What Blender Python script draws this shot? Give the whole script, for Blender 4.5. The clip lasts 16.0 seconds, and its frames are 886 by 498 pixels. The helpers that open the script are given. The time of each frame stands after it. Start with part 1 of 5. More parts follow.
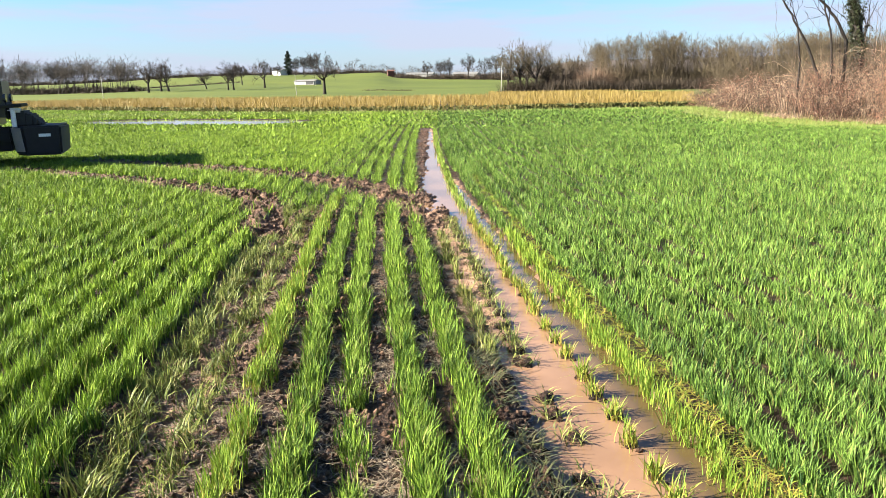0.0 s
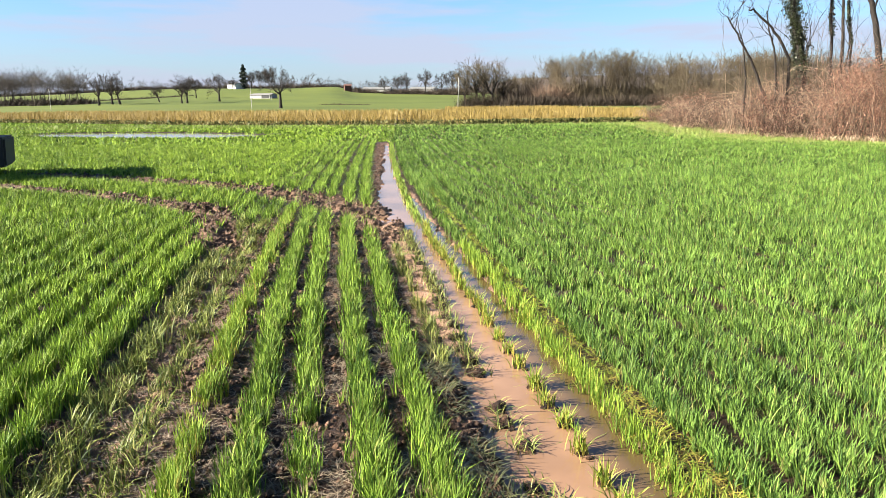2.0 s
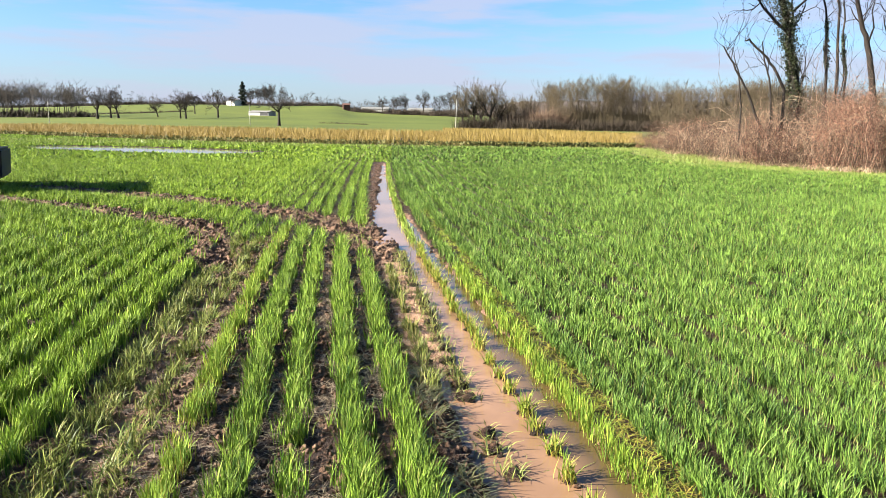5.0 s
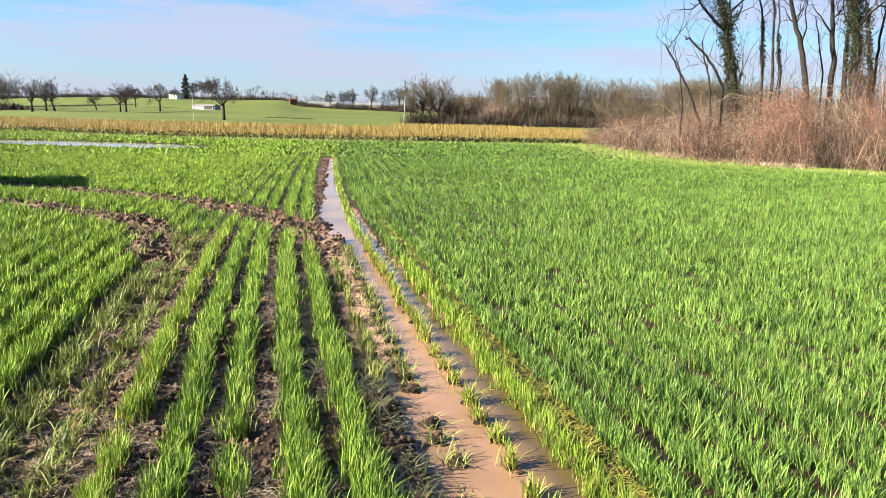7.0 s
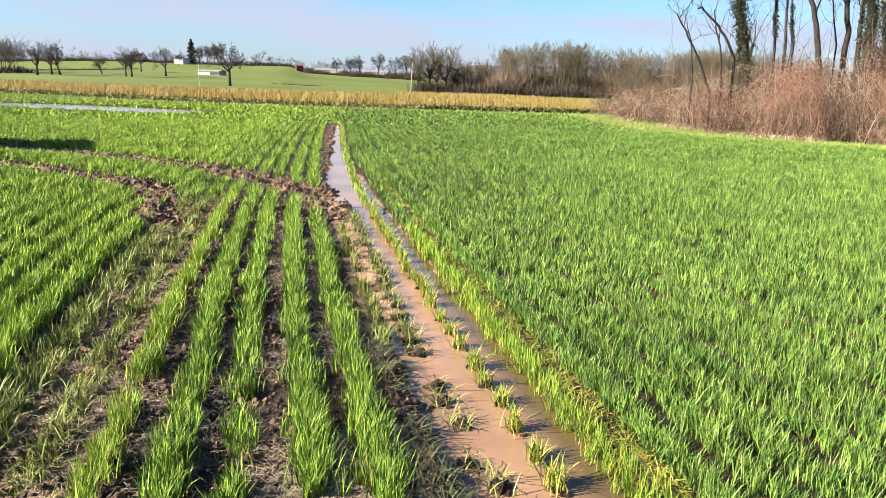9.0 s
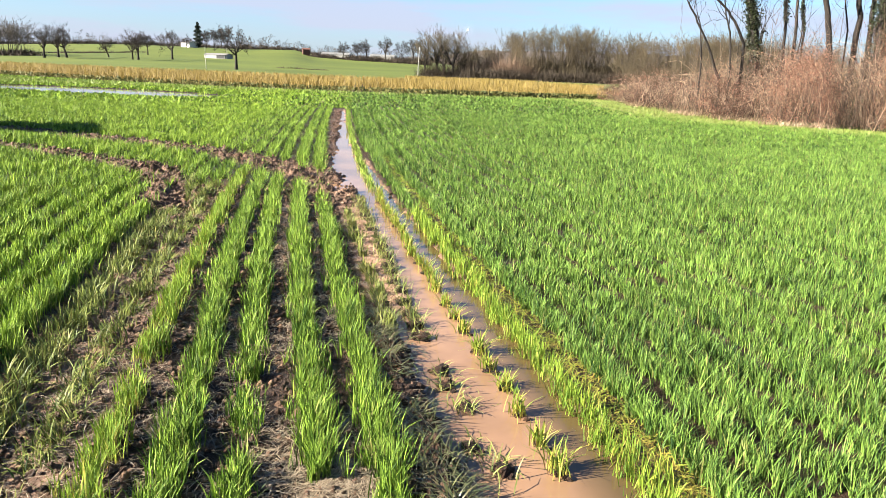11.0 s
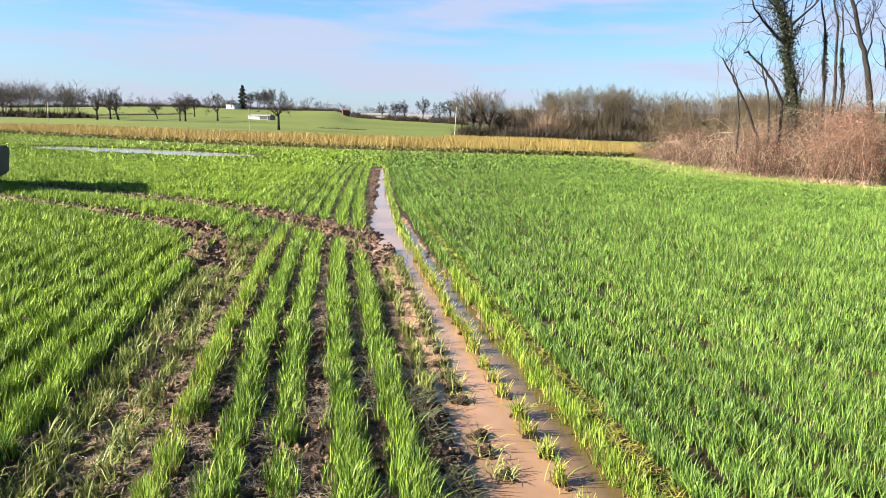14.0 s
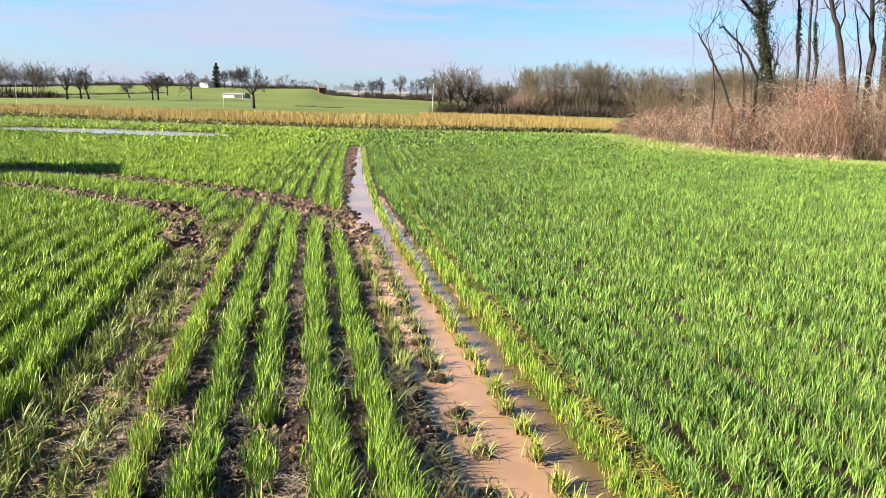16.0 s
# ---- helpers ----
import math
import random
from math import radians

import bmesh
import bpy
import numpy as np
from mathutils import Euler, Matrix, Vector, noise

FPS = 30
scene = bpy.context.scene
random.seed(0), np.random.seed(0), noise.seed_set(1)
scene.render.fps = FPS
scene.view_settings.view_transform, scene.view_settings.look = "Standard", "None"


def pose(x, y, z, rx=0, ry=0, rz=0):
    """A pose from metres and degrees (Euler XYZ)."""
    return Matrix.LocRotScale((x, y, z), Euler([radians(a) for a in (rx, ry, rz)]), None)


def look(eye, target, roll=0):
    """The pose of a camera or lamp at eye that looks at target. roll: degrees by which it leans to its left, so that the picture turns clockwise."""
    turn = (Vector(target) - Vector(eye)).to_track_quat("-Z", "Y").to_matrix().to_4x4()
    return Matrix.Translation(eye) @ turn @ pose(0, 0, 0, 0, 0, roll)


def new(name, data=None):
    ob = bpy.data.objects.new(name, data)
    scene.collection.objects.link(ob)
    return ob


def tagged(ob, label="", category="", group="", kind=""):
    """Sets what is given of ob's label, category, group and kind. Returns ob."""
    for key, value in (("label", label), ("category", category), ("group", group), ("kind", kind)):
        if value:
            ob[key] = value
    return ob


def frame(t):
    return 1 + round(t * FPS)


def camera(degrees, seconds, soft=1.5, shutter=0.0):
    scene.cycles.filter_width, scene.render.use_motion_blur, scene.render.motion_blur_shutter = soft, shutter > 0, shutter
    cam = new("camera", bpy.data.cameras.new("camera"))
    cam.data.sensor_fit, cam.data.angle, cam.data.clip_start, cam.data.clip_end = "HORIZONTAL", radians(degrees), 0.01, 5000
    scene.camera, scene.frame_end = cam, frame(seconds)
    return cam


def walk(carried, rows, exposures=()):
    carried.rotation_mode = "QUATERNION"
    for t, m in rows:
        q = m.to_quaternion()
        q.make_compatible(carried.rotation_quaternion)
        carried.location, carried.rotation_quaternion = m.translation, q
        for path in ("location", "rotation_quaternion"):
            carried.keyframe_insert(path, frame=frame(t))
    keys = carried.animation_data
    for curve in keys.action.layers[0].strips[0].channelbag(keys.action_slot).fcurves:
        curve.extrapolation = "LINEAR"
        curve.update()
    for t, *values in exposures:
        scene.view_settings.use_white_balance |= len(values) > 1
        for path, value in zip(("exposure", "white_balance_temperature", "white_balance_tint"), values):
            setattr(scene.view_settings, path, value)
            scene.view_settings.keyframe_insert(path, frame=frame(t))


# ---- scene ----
cam = camera(62.6, 16.0, 0.7)
PATH = [
    (0, (0.021, 0.024, 1.509), (0.012, 1.975, 1.069), -0.9),
    (0.5, (0.041, 0.017, 1.515), (0.092, 1.98, 1.137), -1.1),
    (1, (0.049, 0.014, 1.496), (0.151, 1.973, 1.107), -0.9),
    (1.5, (0.056, 0.016, 1.496), (0.168, 1.97, 1.087), -0.9),
    (2, (0.051, 0.013, 1.493), (0.158, 1.969, 1.09), -0.5),
    (2.5, (0.046, 0.008, 1.492), (0.141, 1.968, 1.107), -0.1),
    (3, (0.039, 0.015, 1.505), (0.123, 1.981, 1.146), 0.4),
    (5.5, (0.069, 0.013, 1.508), (0.217, 1.977, 1.162), 1.0),
    (6, (0.074, 0.011, 1.508), (0.266, 1.971, 1.163), 0.9),
    (6.5, (0.077, 0.003, 1.504), (0.308, 1.959, 1.156), 0.9),
    (7, (0.091, -0.009, 1.491), (0.351, 1.941, 1.134), 1.2),
    (7.5, (0.086, -0.014, 1.489), (0.362, 1.932, 1.12), 1.6),
    (8, (0.08, -0.01, 1.49), (0.355, 1.933, 1.104), 1.7),
    (8.5, (0.081, -0.02, 1.475), (0.344, 1.92, 1.066), 1.8),
    (9, (0.079, -0.024, 1.47), (0.325, 1.912, 1.031), 1.9),
    (9.5, (0.082, -0.024, 1.464), (0.315, 1.907, 0.996), 2.1),
    (12, (0.081, -0.032, 1.469), (0.311, 1.897, 0.99), 2.2),
    (12.5, (0.068, -0.035, 1.469), (0.29, 1.903, 1.028), 1.9),
    (13, (0.084, -0.041, 1.475), (0.286, 1.91, 1.083), 1.8),
    (13.5, (0.084, -0.027, 1.487), (0.253, 1.935, 1.138), 1.7),
    (14, (0.069, -0.01, 1.49), (0.198, 1.959, 1.161), 1.8),
    (14.5, (0.066, -0.013, 1.488), (0.166, 1.956, 1.155), 1.9),
    (15, (0.065, -0.013, 1.482), (0.168, 1.953, 1.13), 1.9),
    (15.5, (0.06, -0.007, 1.474), (0.198, 1.953, 1.1), 1.6),
    (16, (0.086, -0.006, 1.495), (0.273, 1.947, 1.108), 1.4),
]
walk(cam, [(t, look(eye, target, roll)) for t, eye, target, roll in PATH], [(0.0, 2.78), (0.6, 2.70), (5.5, 2.66), (9.5, 2.71), (12.0, 2.80), (13.0, 2.70), (16.0, 2.67)])

# ---- world and sun ----
SUN_EL, SUN_AZ = radians(27.0), radians(-102.0)      # azimuth from +y towards +x
sun_to = Vector((math.sin(SUN_AZ) * math.cos(SUN_EL), math.cos(SUN_AZ) * math.cos(SUN_EL), math.sin(SUN_EL)))
sun_data = bpy.data.lights.new("sun", "SUN")
sun_data.energy, sun_data.angle, sun_data.color = 5.0, radians(0.55), (1.0, 0.93, 0.80)
sun = new("sun", sun_data)
sun.rotation_mode = "QUATERNION"
sun.rotation_quaternion = sun_to.to_track_quat("Z", "Y")

world = bpy.data.worlds.new("world")
scene.world = world
world.use_nodes = True
wn, wl = world.node_tree.nodes, world.node_tree.links
wn.clear()
w_out = wn.new("ShaderNodeOutputWorld")
w_bg = wn.new("ShaderNodeBackground")
w_sky = wn.new("ShaderNodeTexSky")
w_sky.sky_type, w_sky.sun_disc = "NISHITA", False
w_sky.sun_elevation, w_sky.sun_rotation = SUN_EL, SUN_AZ
w_sky.air_density, w_sky.dust_density, w_sky.ozone_density = 1.0, 0.6, 2.0
w_tc = wn.new("ShaderNodeTexCoord")
w_map = wn.new("ShaderNodeMapping")
w_map.inputs["Scale"].default_value = (1.9, 1.9, 15.0)
w_noise = wn.new("ShaderNodeTexNoise")
w_noise.inputs["Scale"].default_value, w_noise.inputs["Detail"].default_value, w_noise.inputs["Roughness"].default_value = 1.7, 6.0, 0.55
w_ramp = wn.new("ShaderNodeValToRGB")
w_ramp.color_ramp.elements[0].position, w_ramp.color_ramp.elements[1].position = 0.44, 0.60
w_ramp.color_ramp.elements[0].color, w_ramp.color_ramp.elements[1].color = (0.0, 0.0, 0.0, 1), (0.72, 0.72, 0.72, 1)
w_mix = wn.new("ShaderNodeMix")
w_mix.data_type = "RGBA"
w_mix.inputs["B"].default_value = (2.22, 2.33, 3.0, 1)
wl.new(w_tc.outputs["Generated"], w_map.inputs["Vector"])
wl.new(w_map.outputs["Vector"], w_noise.inputs["Vector"])
wl.new(w_noise.outputs["Fac"], w_ramp.inputs["Fac"])
w_up = wn.new("ShaderNodeSeparateXYZ")
wl.new(w_tc.outputs["Generated"], w_up.inputs["Vector"])
w_clear = wn.new("ShaderNodeMapRange")
w_clear.inputs["From Min"].default_value, w_clear.inputs["From Max"].default_value = 0.22, 0.55
w_clear.inputs["To Min"].default_value, w_clear.inputs["To Max"].default_value = 1.0, 0.06
w_clear.interpolation_type = "SMOOTHSTEP"
wl.new(w_up.outputs["Z"], w_clear.inputs["Value"])
w_cover = wn.new("ShaderNodeMath")
w_cover.operation = "MULTIPLY"
wl.new(w_ramp.outputs["Color"], w_cover.inputs[0])
wl.new(w_clear.outputs["Result"], w_cover.inputs[1])
wl.new(w_cover.outputs["Value"], w_mix.inputs["Factor"])
w_tint = wn.new("ShaderNodeMix")
w_tint.data_type, w_tint.blend_type = "RGBA", "MULTIPLY"
w_tint.inputs["Factor"].default_value, w_tint.inputs["B"].default_value = 1.0, (0.375, 0.555, 0.74, 1)
wl.new(w_sky.outputs["Color"], w_tint.inputs["A"])
wl.new(w_tint.outputs["Result"], w_mix.inputs["A"])
w_sep = wn.new("ShaderNodeSeparateXYZ")
w_haze = wn.new("ShaderNodeMapRange")
w_haze.inputs["From Min"].default_value, w_haze.inputs["From Max"].default_value = 0.0, 0.17
w_haze.inputs["To Min"].default_value, w_haze.inputs["To Max"].default_value = 0.55, 0.0
w_haze.interpolation_type = "SMOOTHSTEP"
w_low = wn.new("ShaderNodeMix")
w_low.data_type = "RGBA"
w_low.inputs["B"].default_value = (2.12, 2.18, 2.75, 1)
wl.new(w_tc.outputs["Generated"], w_sep.inputs["Vector"])
wl.new(w_sep.outputs["Z"], w_haze.inputs["Value"])
wl.new(w_haze.outputs["Result"], w_low.inputs["Factor"])
wl.new(w_mix.outputs["Result"], w_low.inputs["A"])
wl.new(w_low.outputs["Result"], w_bg.inputs["Color"])
w_bg.inputs["Strength"].default_value = 0.0465
wl.new(w_bg.outputs["Background"], w_out.inputs["Surface"])


# ---- materials ----
def material(name):
    m = bpy.data.materials.new(name)
    m.use_nodes = True
    m.node_tree.nodes.clear()
    return m, m.node_tree.nodes, m.node_tree.links


def noise_node(n, l, scale, detail=4.0, rough=0.6, vec=None):
    t = n.new("ShaderNodeTexNoise")
    t.inputs["Scale"].default_value, t.inputs["Detail"].default_value, t.inputs["Roughness"].default_value = scale, detail, rough
    if vec is not None:
        l.new(vec, t.inputs["Vector"])
    return t.outputs["Fac"]


def ramp_node(n, l, fac, stops):
    r = n.new("ShaderNodeValToRGB")
    while len(r.color_ramp.elements) < len(stops):
        r.color_ramp.elements.new(0.5)
    for e, (p, c) in zip(r.color_ramp.elements, stops):
        e.position, e.color = p, (*c, 1)
    l.new(fac, r.inputs["Fac"])
    return r.outputs["Color"]


def mix_node(n, l, fac, a, b, kind="MIX"):
    m = n.new("ShaderNodeMix")
    m.data_type, m.blend_type = "RGBA", kind
    for key, v in (("Factor", fac), ("A", a), ("B", b)):
        if isinstance(v, (int, float)):
            m.inputs[key].default_value = v
        elif isinstance(v, tuple):
            m.inputs[key].default_value = (*v, 1)
        else:
            l.new(v, m.inputs[key])
    return m.outputs["Result"]


def finish(m, n, l, color, rough=0.7, bump=None, bump_size=0.01, metal=0.0, specular=0.5, coat=0.0, through_light=0.0, ior=1.5):
    p = n.new("ShaderNodeBsdfPrincipled")
    out = n.new("ShaderNodeOutputMaterial")
    for key, v in (("Base Color", color), ("Roughness", rough)):
        if isinstance(v, tuple):
            p.inputs[key].default_value = (*v, 1)
        elif isinstance(v, (int, float)):
            p.inputs[key].default_value = v
        else:
            l.new(v, p.inputs[key])
    p.inputs["Metallic"].default_value, p.inputs["Specular IOR Level"].default_value = metal, specular
    p.inputs["Coat Weight"].default_value, p.inputs["IOR"].default_value = coat, ior
    if bump is not None:
        b = n.new("ShaderNodeBump")
        b.inputs["Distance"].default_value, b.inputs["Strength"].default_value = bump_size, 1.0
        l.new(bump, b.inputs["Height"])
        l.new(b.outputs["Normal"], p.inputs["Normal"])
    if through_light:
        t = n.new("ShaderNodeBsdfTranslucent")
        if isinstance(color, tuple):
            t.inputs["Color"].default_value = (*color, 1)
        else:
            l.new(color, t.inputs["Color"])
        s = n.new("ShaderNodeMixShader")
        s.inputs["Fac"].default_value = through_light
        l.new(p.outputs["BSDF"], s.inputs[1])
        l.new(t.outputs["BSDF"], s.inputs[2])
        l.new(s.outputs["Shader"], out.inputs["Surface"])
    else:
        l.new(p.outputs["BSDF"], out.inputs["Surface"])
    return m


def place_of(n):
    return n.new("ShaderNodeNewGeometry").outputs["Position"]


def plain(name, color, rough=0.6, vary=0.25, scale=6.0, metal=0.0, specular=0.5, bump=0.0, fine=60.0):
    """A surface of one colour with blotches and fine grain."""
    m, n, l = material(name)
    pos = place_of(n)
    f = noise_node(n, l, scale, 5, 0.6, pos)
    g = noise_node(n, l, fine, 3, 0.6, pos)
    c = ramp_node(n, l, f, [(0.3, tuple(v * (1 - vary) for v in color)), (0.7, tuple(min(1, v * (1 + vary)) for v in color))])
    c = mix_node(n, l, 0.25, c, ramp_node(n, l, g, [(0.3, tuple(v * 0.5 for v in color)), (0.7, tuple(min(1, v * 1.5) for v in color))]))
    return finish(m, n, l, c, rough, g if bump else None, bump, metal, specular)


def leafy(name, low, high, root, root_at=0.3, rough=0.45, through_light=0.35, patch=0.0, specular=0.3, dry=(0.22, 0.18, 0.07)):
    """Blades and leaves: the tint layer holds chance, height along the blade and dryness."""
    m, n, l = material(name)
    a = n.new("ShaderNodeAttribute")
    a.attribute_name = "tint"
    s = n.new("ShaderNodeSeparateColor")
    l.new(a.outputs["Color"], s.inputs["Color"])
    c = ramp_node(n, l, s.outputs["Red"], [(0.0, low), (1.0, high)])
    if patch:
        f = noise_node(n, l, patch, 3, 0.5, place_of(n))
        c = mix_node(n, l, ramp_node(n, l, f, [(0.35, (0, 0, 0)), (0.7, (0.55, 0.55, 0.55))]), c, tuple(v * 0.5 + w * 0.5 for v, w in zip(high, root)))
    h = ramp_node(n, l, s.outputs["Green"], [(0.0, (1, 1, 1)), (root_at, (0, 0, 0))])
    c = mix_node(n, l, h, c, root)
    c = mix_node(n, l, s.outputs["Blue"], c, dry)
    return finish(m, n, l, c, rough, through_light=through_light, specular=specular)


def soil_material():
    m, n, l = material("clay_soil")
    pos = place_of(n)
    a = n.new("ShaderNodeAttribute")
    a.attribute_name = "wet"
    s = n.new("ShaderNodeSeparateColor")
    l.new(a.outputs["Color"], s.inputs["Color"])
    big = noise_node(n, l, 1.7, 5, 0.6, pos)
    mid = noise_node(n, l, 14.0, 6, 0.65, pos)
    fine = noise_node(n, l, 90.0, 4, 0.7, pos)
    # mid also drives the bump: shaded hollows painted near-black, sunlit tops pale
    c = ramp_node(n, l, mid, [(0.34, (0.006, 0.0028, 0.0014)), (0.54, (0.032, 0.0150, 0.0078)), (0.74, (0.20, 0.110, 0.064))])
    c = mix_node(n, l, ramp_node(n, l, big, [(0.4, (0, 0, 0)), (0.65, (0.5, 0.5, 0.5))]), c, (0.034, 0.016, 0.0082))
    c = mix_node(n, l, ramp_node(n, l, fine, [(0.62, (0, 0, 0)), (0.75, (0.6, 0.6, 0.6))]), c, (0.17, 0.12, 0.08))
    # pale clay: smeared where wheels pressed, plus sunlight painted on tracks and clods
    c = mix_node(n, l, s.outputs["Red"], c, ramp_node(n, l, mid, [(0.3, (0.13, 0.072, 0.044)), (0.66, (0.36, 0.220, 0.145))]))
    r = ramp_node(n, l, big, [(0.35, (0.42, 0.42, 0.42)), (0.65, (0.8, 0.8, 0.8))])
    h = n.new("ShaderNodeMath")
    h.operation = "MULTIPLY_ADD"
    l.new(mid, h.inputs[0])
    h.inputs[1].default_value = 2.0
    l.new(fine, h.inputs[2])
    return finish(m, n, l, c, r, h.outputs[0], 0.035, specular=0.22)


def meadow_material():
    m, n, l = material("meadow_turf")
    pos = place_of(n)
    big = noise_node(n, l, 0.012, 4, 0.55, pos)
    mid = noise_node(n, l, 0.12, 6, 0.65, pos)
    fine = noise_node(n, l, 2.2, 4, 0.7, pos)
    c = ramp_node(n, l, big, [(0.38, (0.036, 0.060, 0.008)), (0.62, (0.084, 0.106, 0.013))])
    c = mix_node(n, l, 0.4, c, ramp_node(n, l, mid, [(0.3, (0.040, 0.056, 0.009)), (0.7, (0.098, 0.100, 0.020))]))
    c = mix_node(n, l, 0.25, c, ramp_node(n, l, fine, [(0.3, (0.030, 0.044, 0.008)), (0.7, (0.095, 0.100, 0.028))]))
    return finish(m, n, l, c, 0.9, specular=0.15)


def water_material(name, color, rough):
    m, n, l = material(name)
    pos = place_of(n)
    f = noise_node(n, l, 2.2, 4, 0.55, pos)
    c = ramp_node(n, l, f, [(0.3, tuple(v * 0.72 for v in color)), (0.7, tuple(v * 1.1 for v in color))])
    silt = noise_node(n, l, 0.9, 3, 0.5, pos)
    c = mix_node(n, l, ramp_node(n, l, silt, [(0.42, (0, 0, 0)), (0.62, (0.7, 0.7, 0.7))]), c, tuple(v * w for v, w in zip(color, (0.50, 0.52, 0.52))))
    # this layer darkens the water colour, painting in grass reflected by the right bank
    a = n.new("ShaderNodeAttribute")
    a.attribute_name = "clear"
    s = n.new("ShaderNodeSeparateColor")
    l.new(a.outputs["Color"], s.inputs["Color"])
    c = mix_node(n, l, s.outputs["Red"], c, (0.066, 0.043, 0.018))
    r = noise_node(n, l, 9.0, 2, 0.5, pos)
    return finish(m, n, l, c, rough, r, 0.0006, specular=0.5, ior=1.33)


def bark_material(name, a, b, scale=9.0):
    m, n, l = material(name)
    t = n.new("ShaderNodeMapping")
    t.inputs["Scale"].default_value = (1, 1, 0.25)
    l.new(place_of(n), t.inputs["Vector"])
    f = noise_node(n, l, scale, 6, 0.7, t.outputs["Vector"])
    return finish(m, n, l, ramp_node(n, l, f, [(0.3, a), (0.7, b)]), 0.9, f, 0.02, specular=0.2)


SOIL = soil_material()
MEADOW = meadow_material()
PUDDLE = water_material("muddy_water", (0.222, 0.128, 0.074), 0.045)
POND = water_material("standing_water", (0.193, 0.16, 0.136), 0.05)
# root colours of these three are darkened: shade low in the rows, painted in
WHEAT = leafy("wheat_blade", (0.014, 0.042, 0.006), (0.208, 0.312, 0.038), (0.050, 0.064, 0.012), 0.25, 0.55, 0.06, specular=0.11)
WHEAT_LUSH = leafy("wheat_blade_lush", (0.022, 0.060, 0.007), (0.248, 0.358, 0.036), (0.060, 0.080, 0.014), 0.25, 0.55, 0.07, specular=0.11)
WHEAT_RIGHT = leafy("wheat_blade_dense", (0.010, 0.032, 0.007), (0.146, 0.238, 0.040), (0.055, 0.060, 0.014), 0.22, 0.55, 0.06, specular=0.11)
WHEAT_EDGE = leafy("wheat_blade_yellowing", (0.050, 0.098, 0.010), (0.212, 0.298, 0.034), (0.23, 0.175, 0.040), 0.42, 0.6, 0.18, specular=0.16, dry=(0.34, 0.225, 0.06))
BRUISED = leafy("wheat_blade_bruised", (0.016, 0.034, 0.007), (0.185, 0.215, 0.046), (0.09, 0.085, 0.03), 0.35, 0.5, 0.12, specular=0.15)
LIMP = leafy("wheat_blade_limp", (0.010, 0.017, 0.006), (0.080, 0.086, 0.030), (0.030, 0.027, 0.014), 0.3, 0.4, 0.05, specular=0.35, dry=(0.10, 0.075, 0.045))
STRAW = leafy("straw_litter", (0.07, 0.05, 0.032), (0.33, 0.26, 0.185), (0.16, 0.125, 0.08), 0.2, 0.6, 0.1)
YELLOW = leafy("yellowed_crop", (0.100, 0.068, 0.015), (0.240, 0.168, 0.038), (0.085, 0.080, 0.020), 0.5, 0.6, 0.2)
CROP_LEAF = leafy("crop_green_leaf", (0.039, 0.0484, 0.014), (0.133, 0.121, 0.039), (0.0936, 0.0858, 0.0312), 0.3, 0.6, 0.2, specular=0.15)
VERGE = leafy("verge_grass", (0.070, 0.115, 0.018), (0.170, 0.225, 0.042), (0.14, 0.13, 0.035), 0.25, 0.5, 0.15, patch=0.7)
DEAD_LEAF = leafy("dead_bramble_leaf", (0.036, 0.016, 0.011), (0.255, 0.134, 0.090), (0.15, 0.1, 0.07), 0.0, 0.7, 0.15, specular=0.15)
CANE = leafy("bramble_cane", (0.028, 0.018, 0.013), (0.36, 0.255, 0.175), (0.12, 0.08, 0.055), 0.0, 0.7, 0.0, specular=0.2)
IVY = leafy("ivy_leaf", (0.005, 0.0085, 0.0035), (0.032, 0.038, 0.014), (0.0234, 0.039, 0.00936), 0.0, 0.35, 0.1)
BARK = bark_material("grey_brown_bark", (0.007, 0.0055, 0.0045), (0.032, 0.0255, 0.0215))
BARK_FAR = bark_material("dark_far_bark", (0.011, 0.009, 0.0075), (0.036, 0.029, 0.024), 2.0)
TWIG = bark_material("brown_twigs", (0.034, 0.027, 0.016), (0.095, 0.073, 0.044), 0.4)
TWIG_GREY = bark_material("grey_far_twigs", (0.020, 0.017, 0.014), (0.062, 0.052, 0.044), 0.4)
CONIFER = leafy("conifer_needles", (0.00387, 0.00874, 0.00484), (0.0145, 0.0242, 0.0121), (0.00967, 0.0145, 0.00725), 0.0, 0.7, 0.1)


# ---- mesh helpers ----
def fast_mesh(name, verts, tris, mat, tint=None, layer="tint"):
    verts, tris = np.asarray(verts, np.float32), np.asarray(tris, np.int32)
    me = bpy.data.meshes.new(name)
    me.vertices.add(len(verts))
    me.vertices.foreach_set("co", verts.ravel())
    k = tris.shape[1]
    me.loops.add(tris.size)
    me.loops.foreach_set("vertex_index", tris.ravel())
    me.polygons.add(len(tris))
    me.polygons.foreach_set("loop_start", np.arange(0, tris.size, k, dtype=np.int32))
    if tint is not None:
        t = np.ones((len(verts), 4), np.float32)
        t[:, :tint.shape[1]] = tint
        me.attributes.new(layer, "FLOAT_COLOR", "POINT").data.foreach_set("color", t.ravel())
    me.update(calc_edges=True)
    if mat:
        me.materials.append(mat)
    return me


def part(name, bm, mat, parent=None, label=""):
    """Links a bmesh, or a finished mesh, as one object."""
    if isinstance(bm, bmesh.types.BMesh):
        me = bpy.data.meshes.new(name)
        bm.to_mesh(me)
        bm.free()
        me.materials.append(mat)
    else:
        me = bm
    ob = new(name, me)
    ob.parent = parent
    if label:
        ob["label"] = label
    return ob


RNG = np.random.default_rng(7)


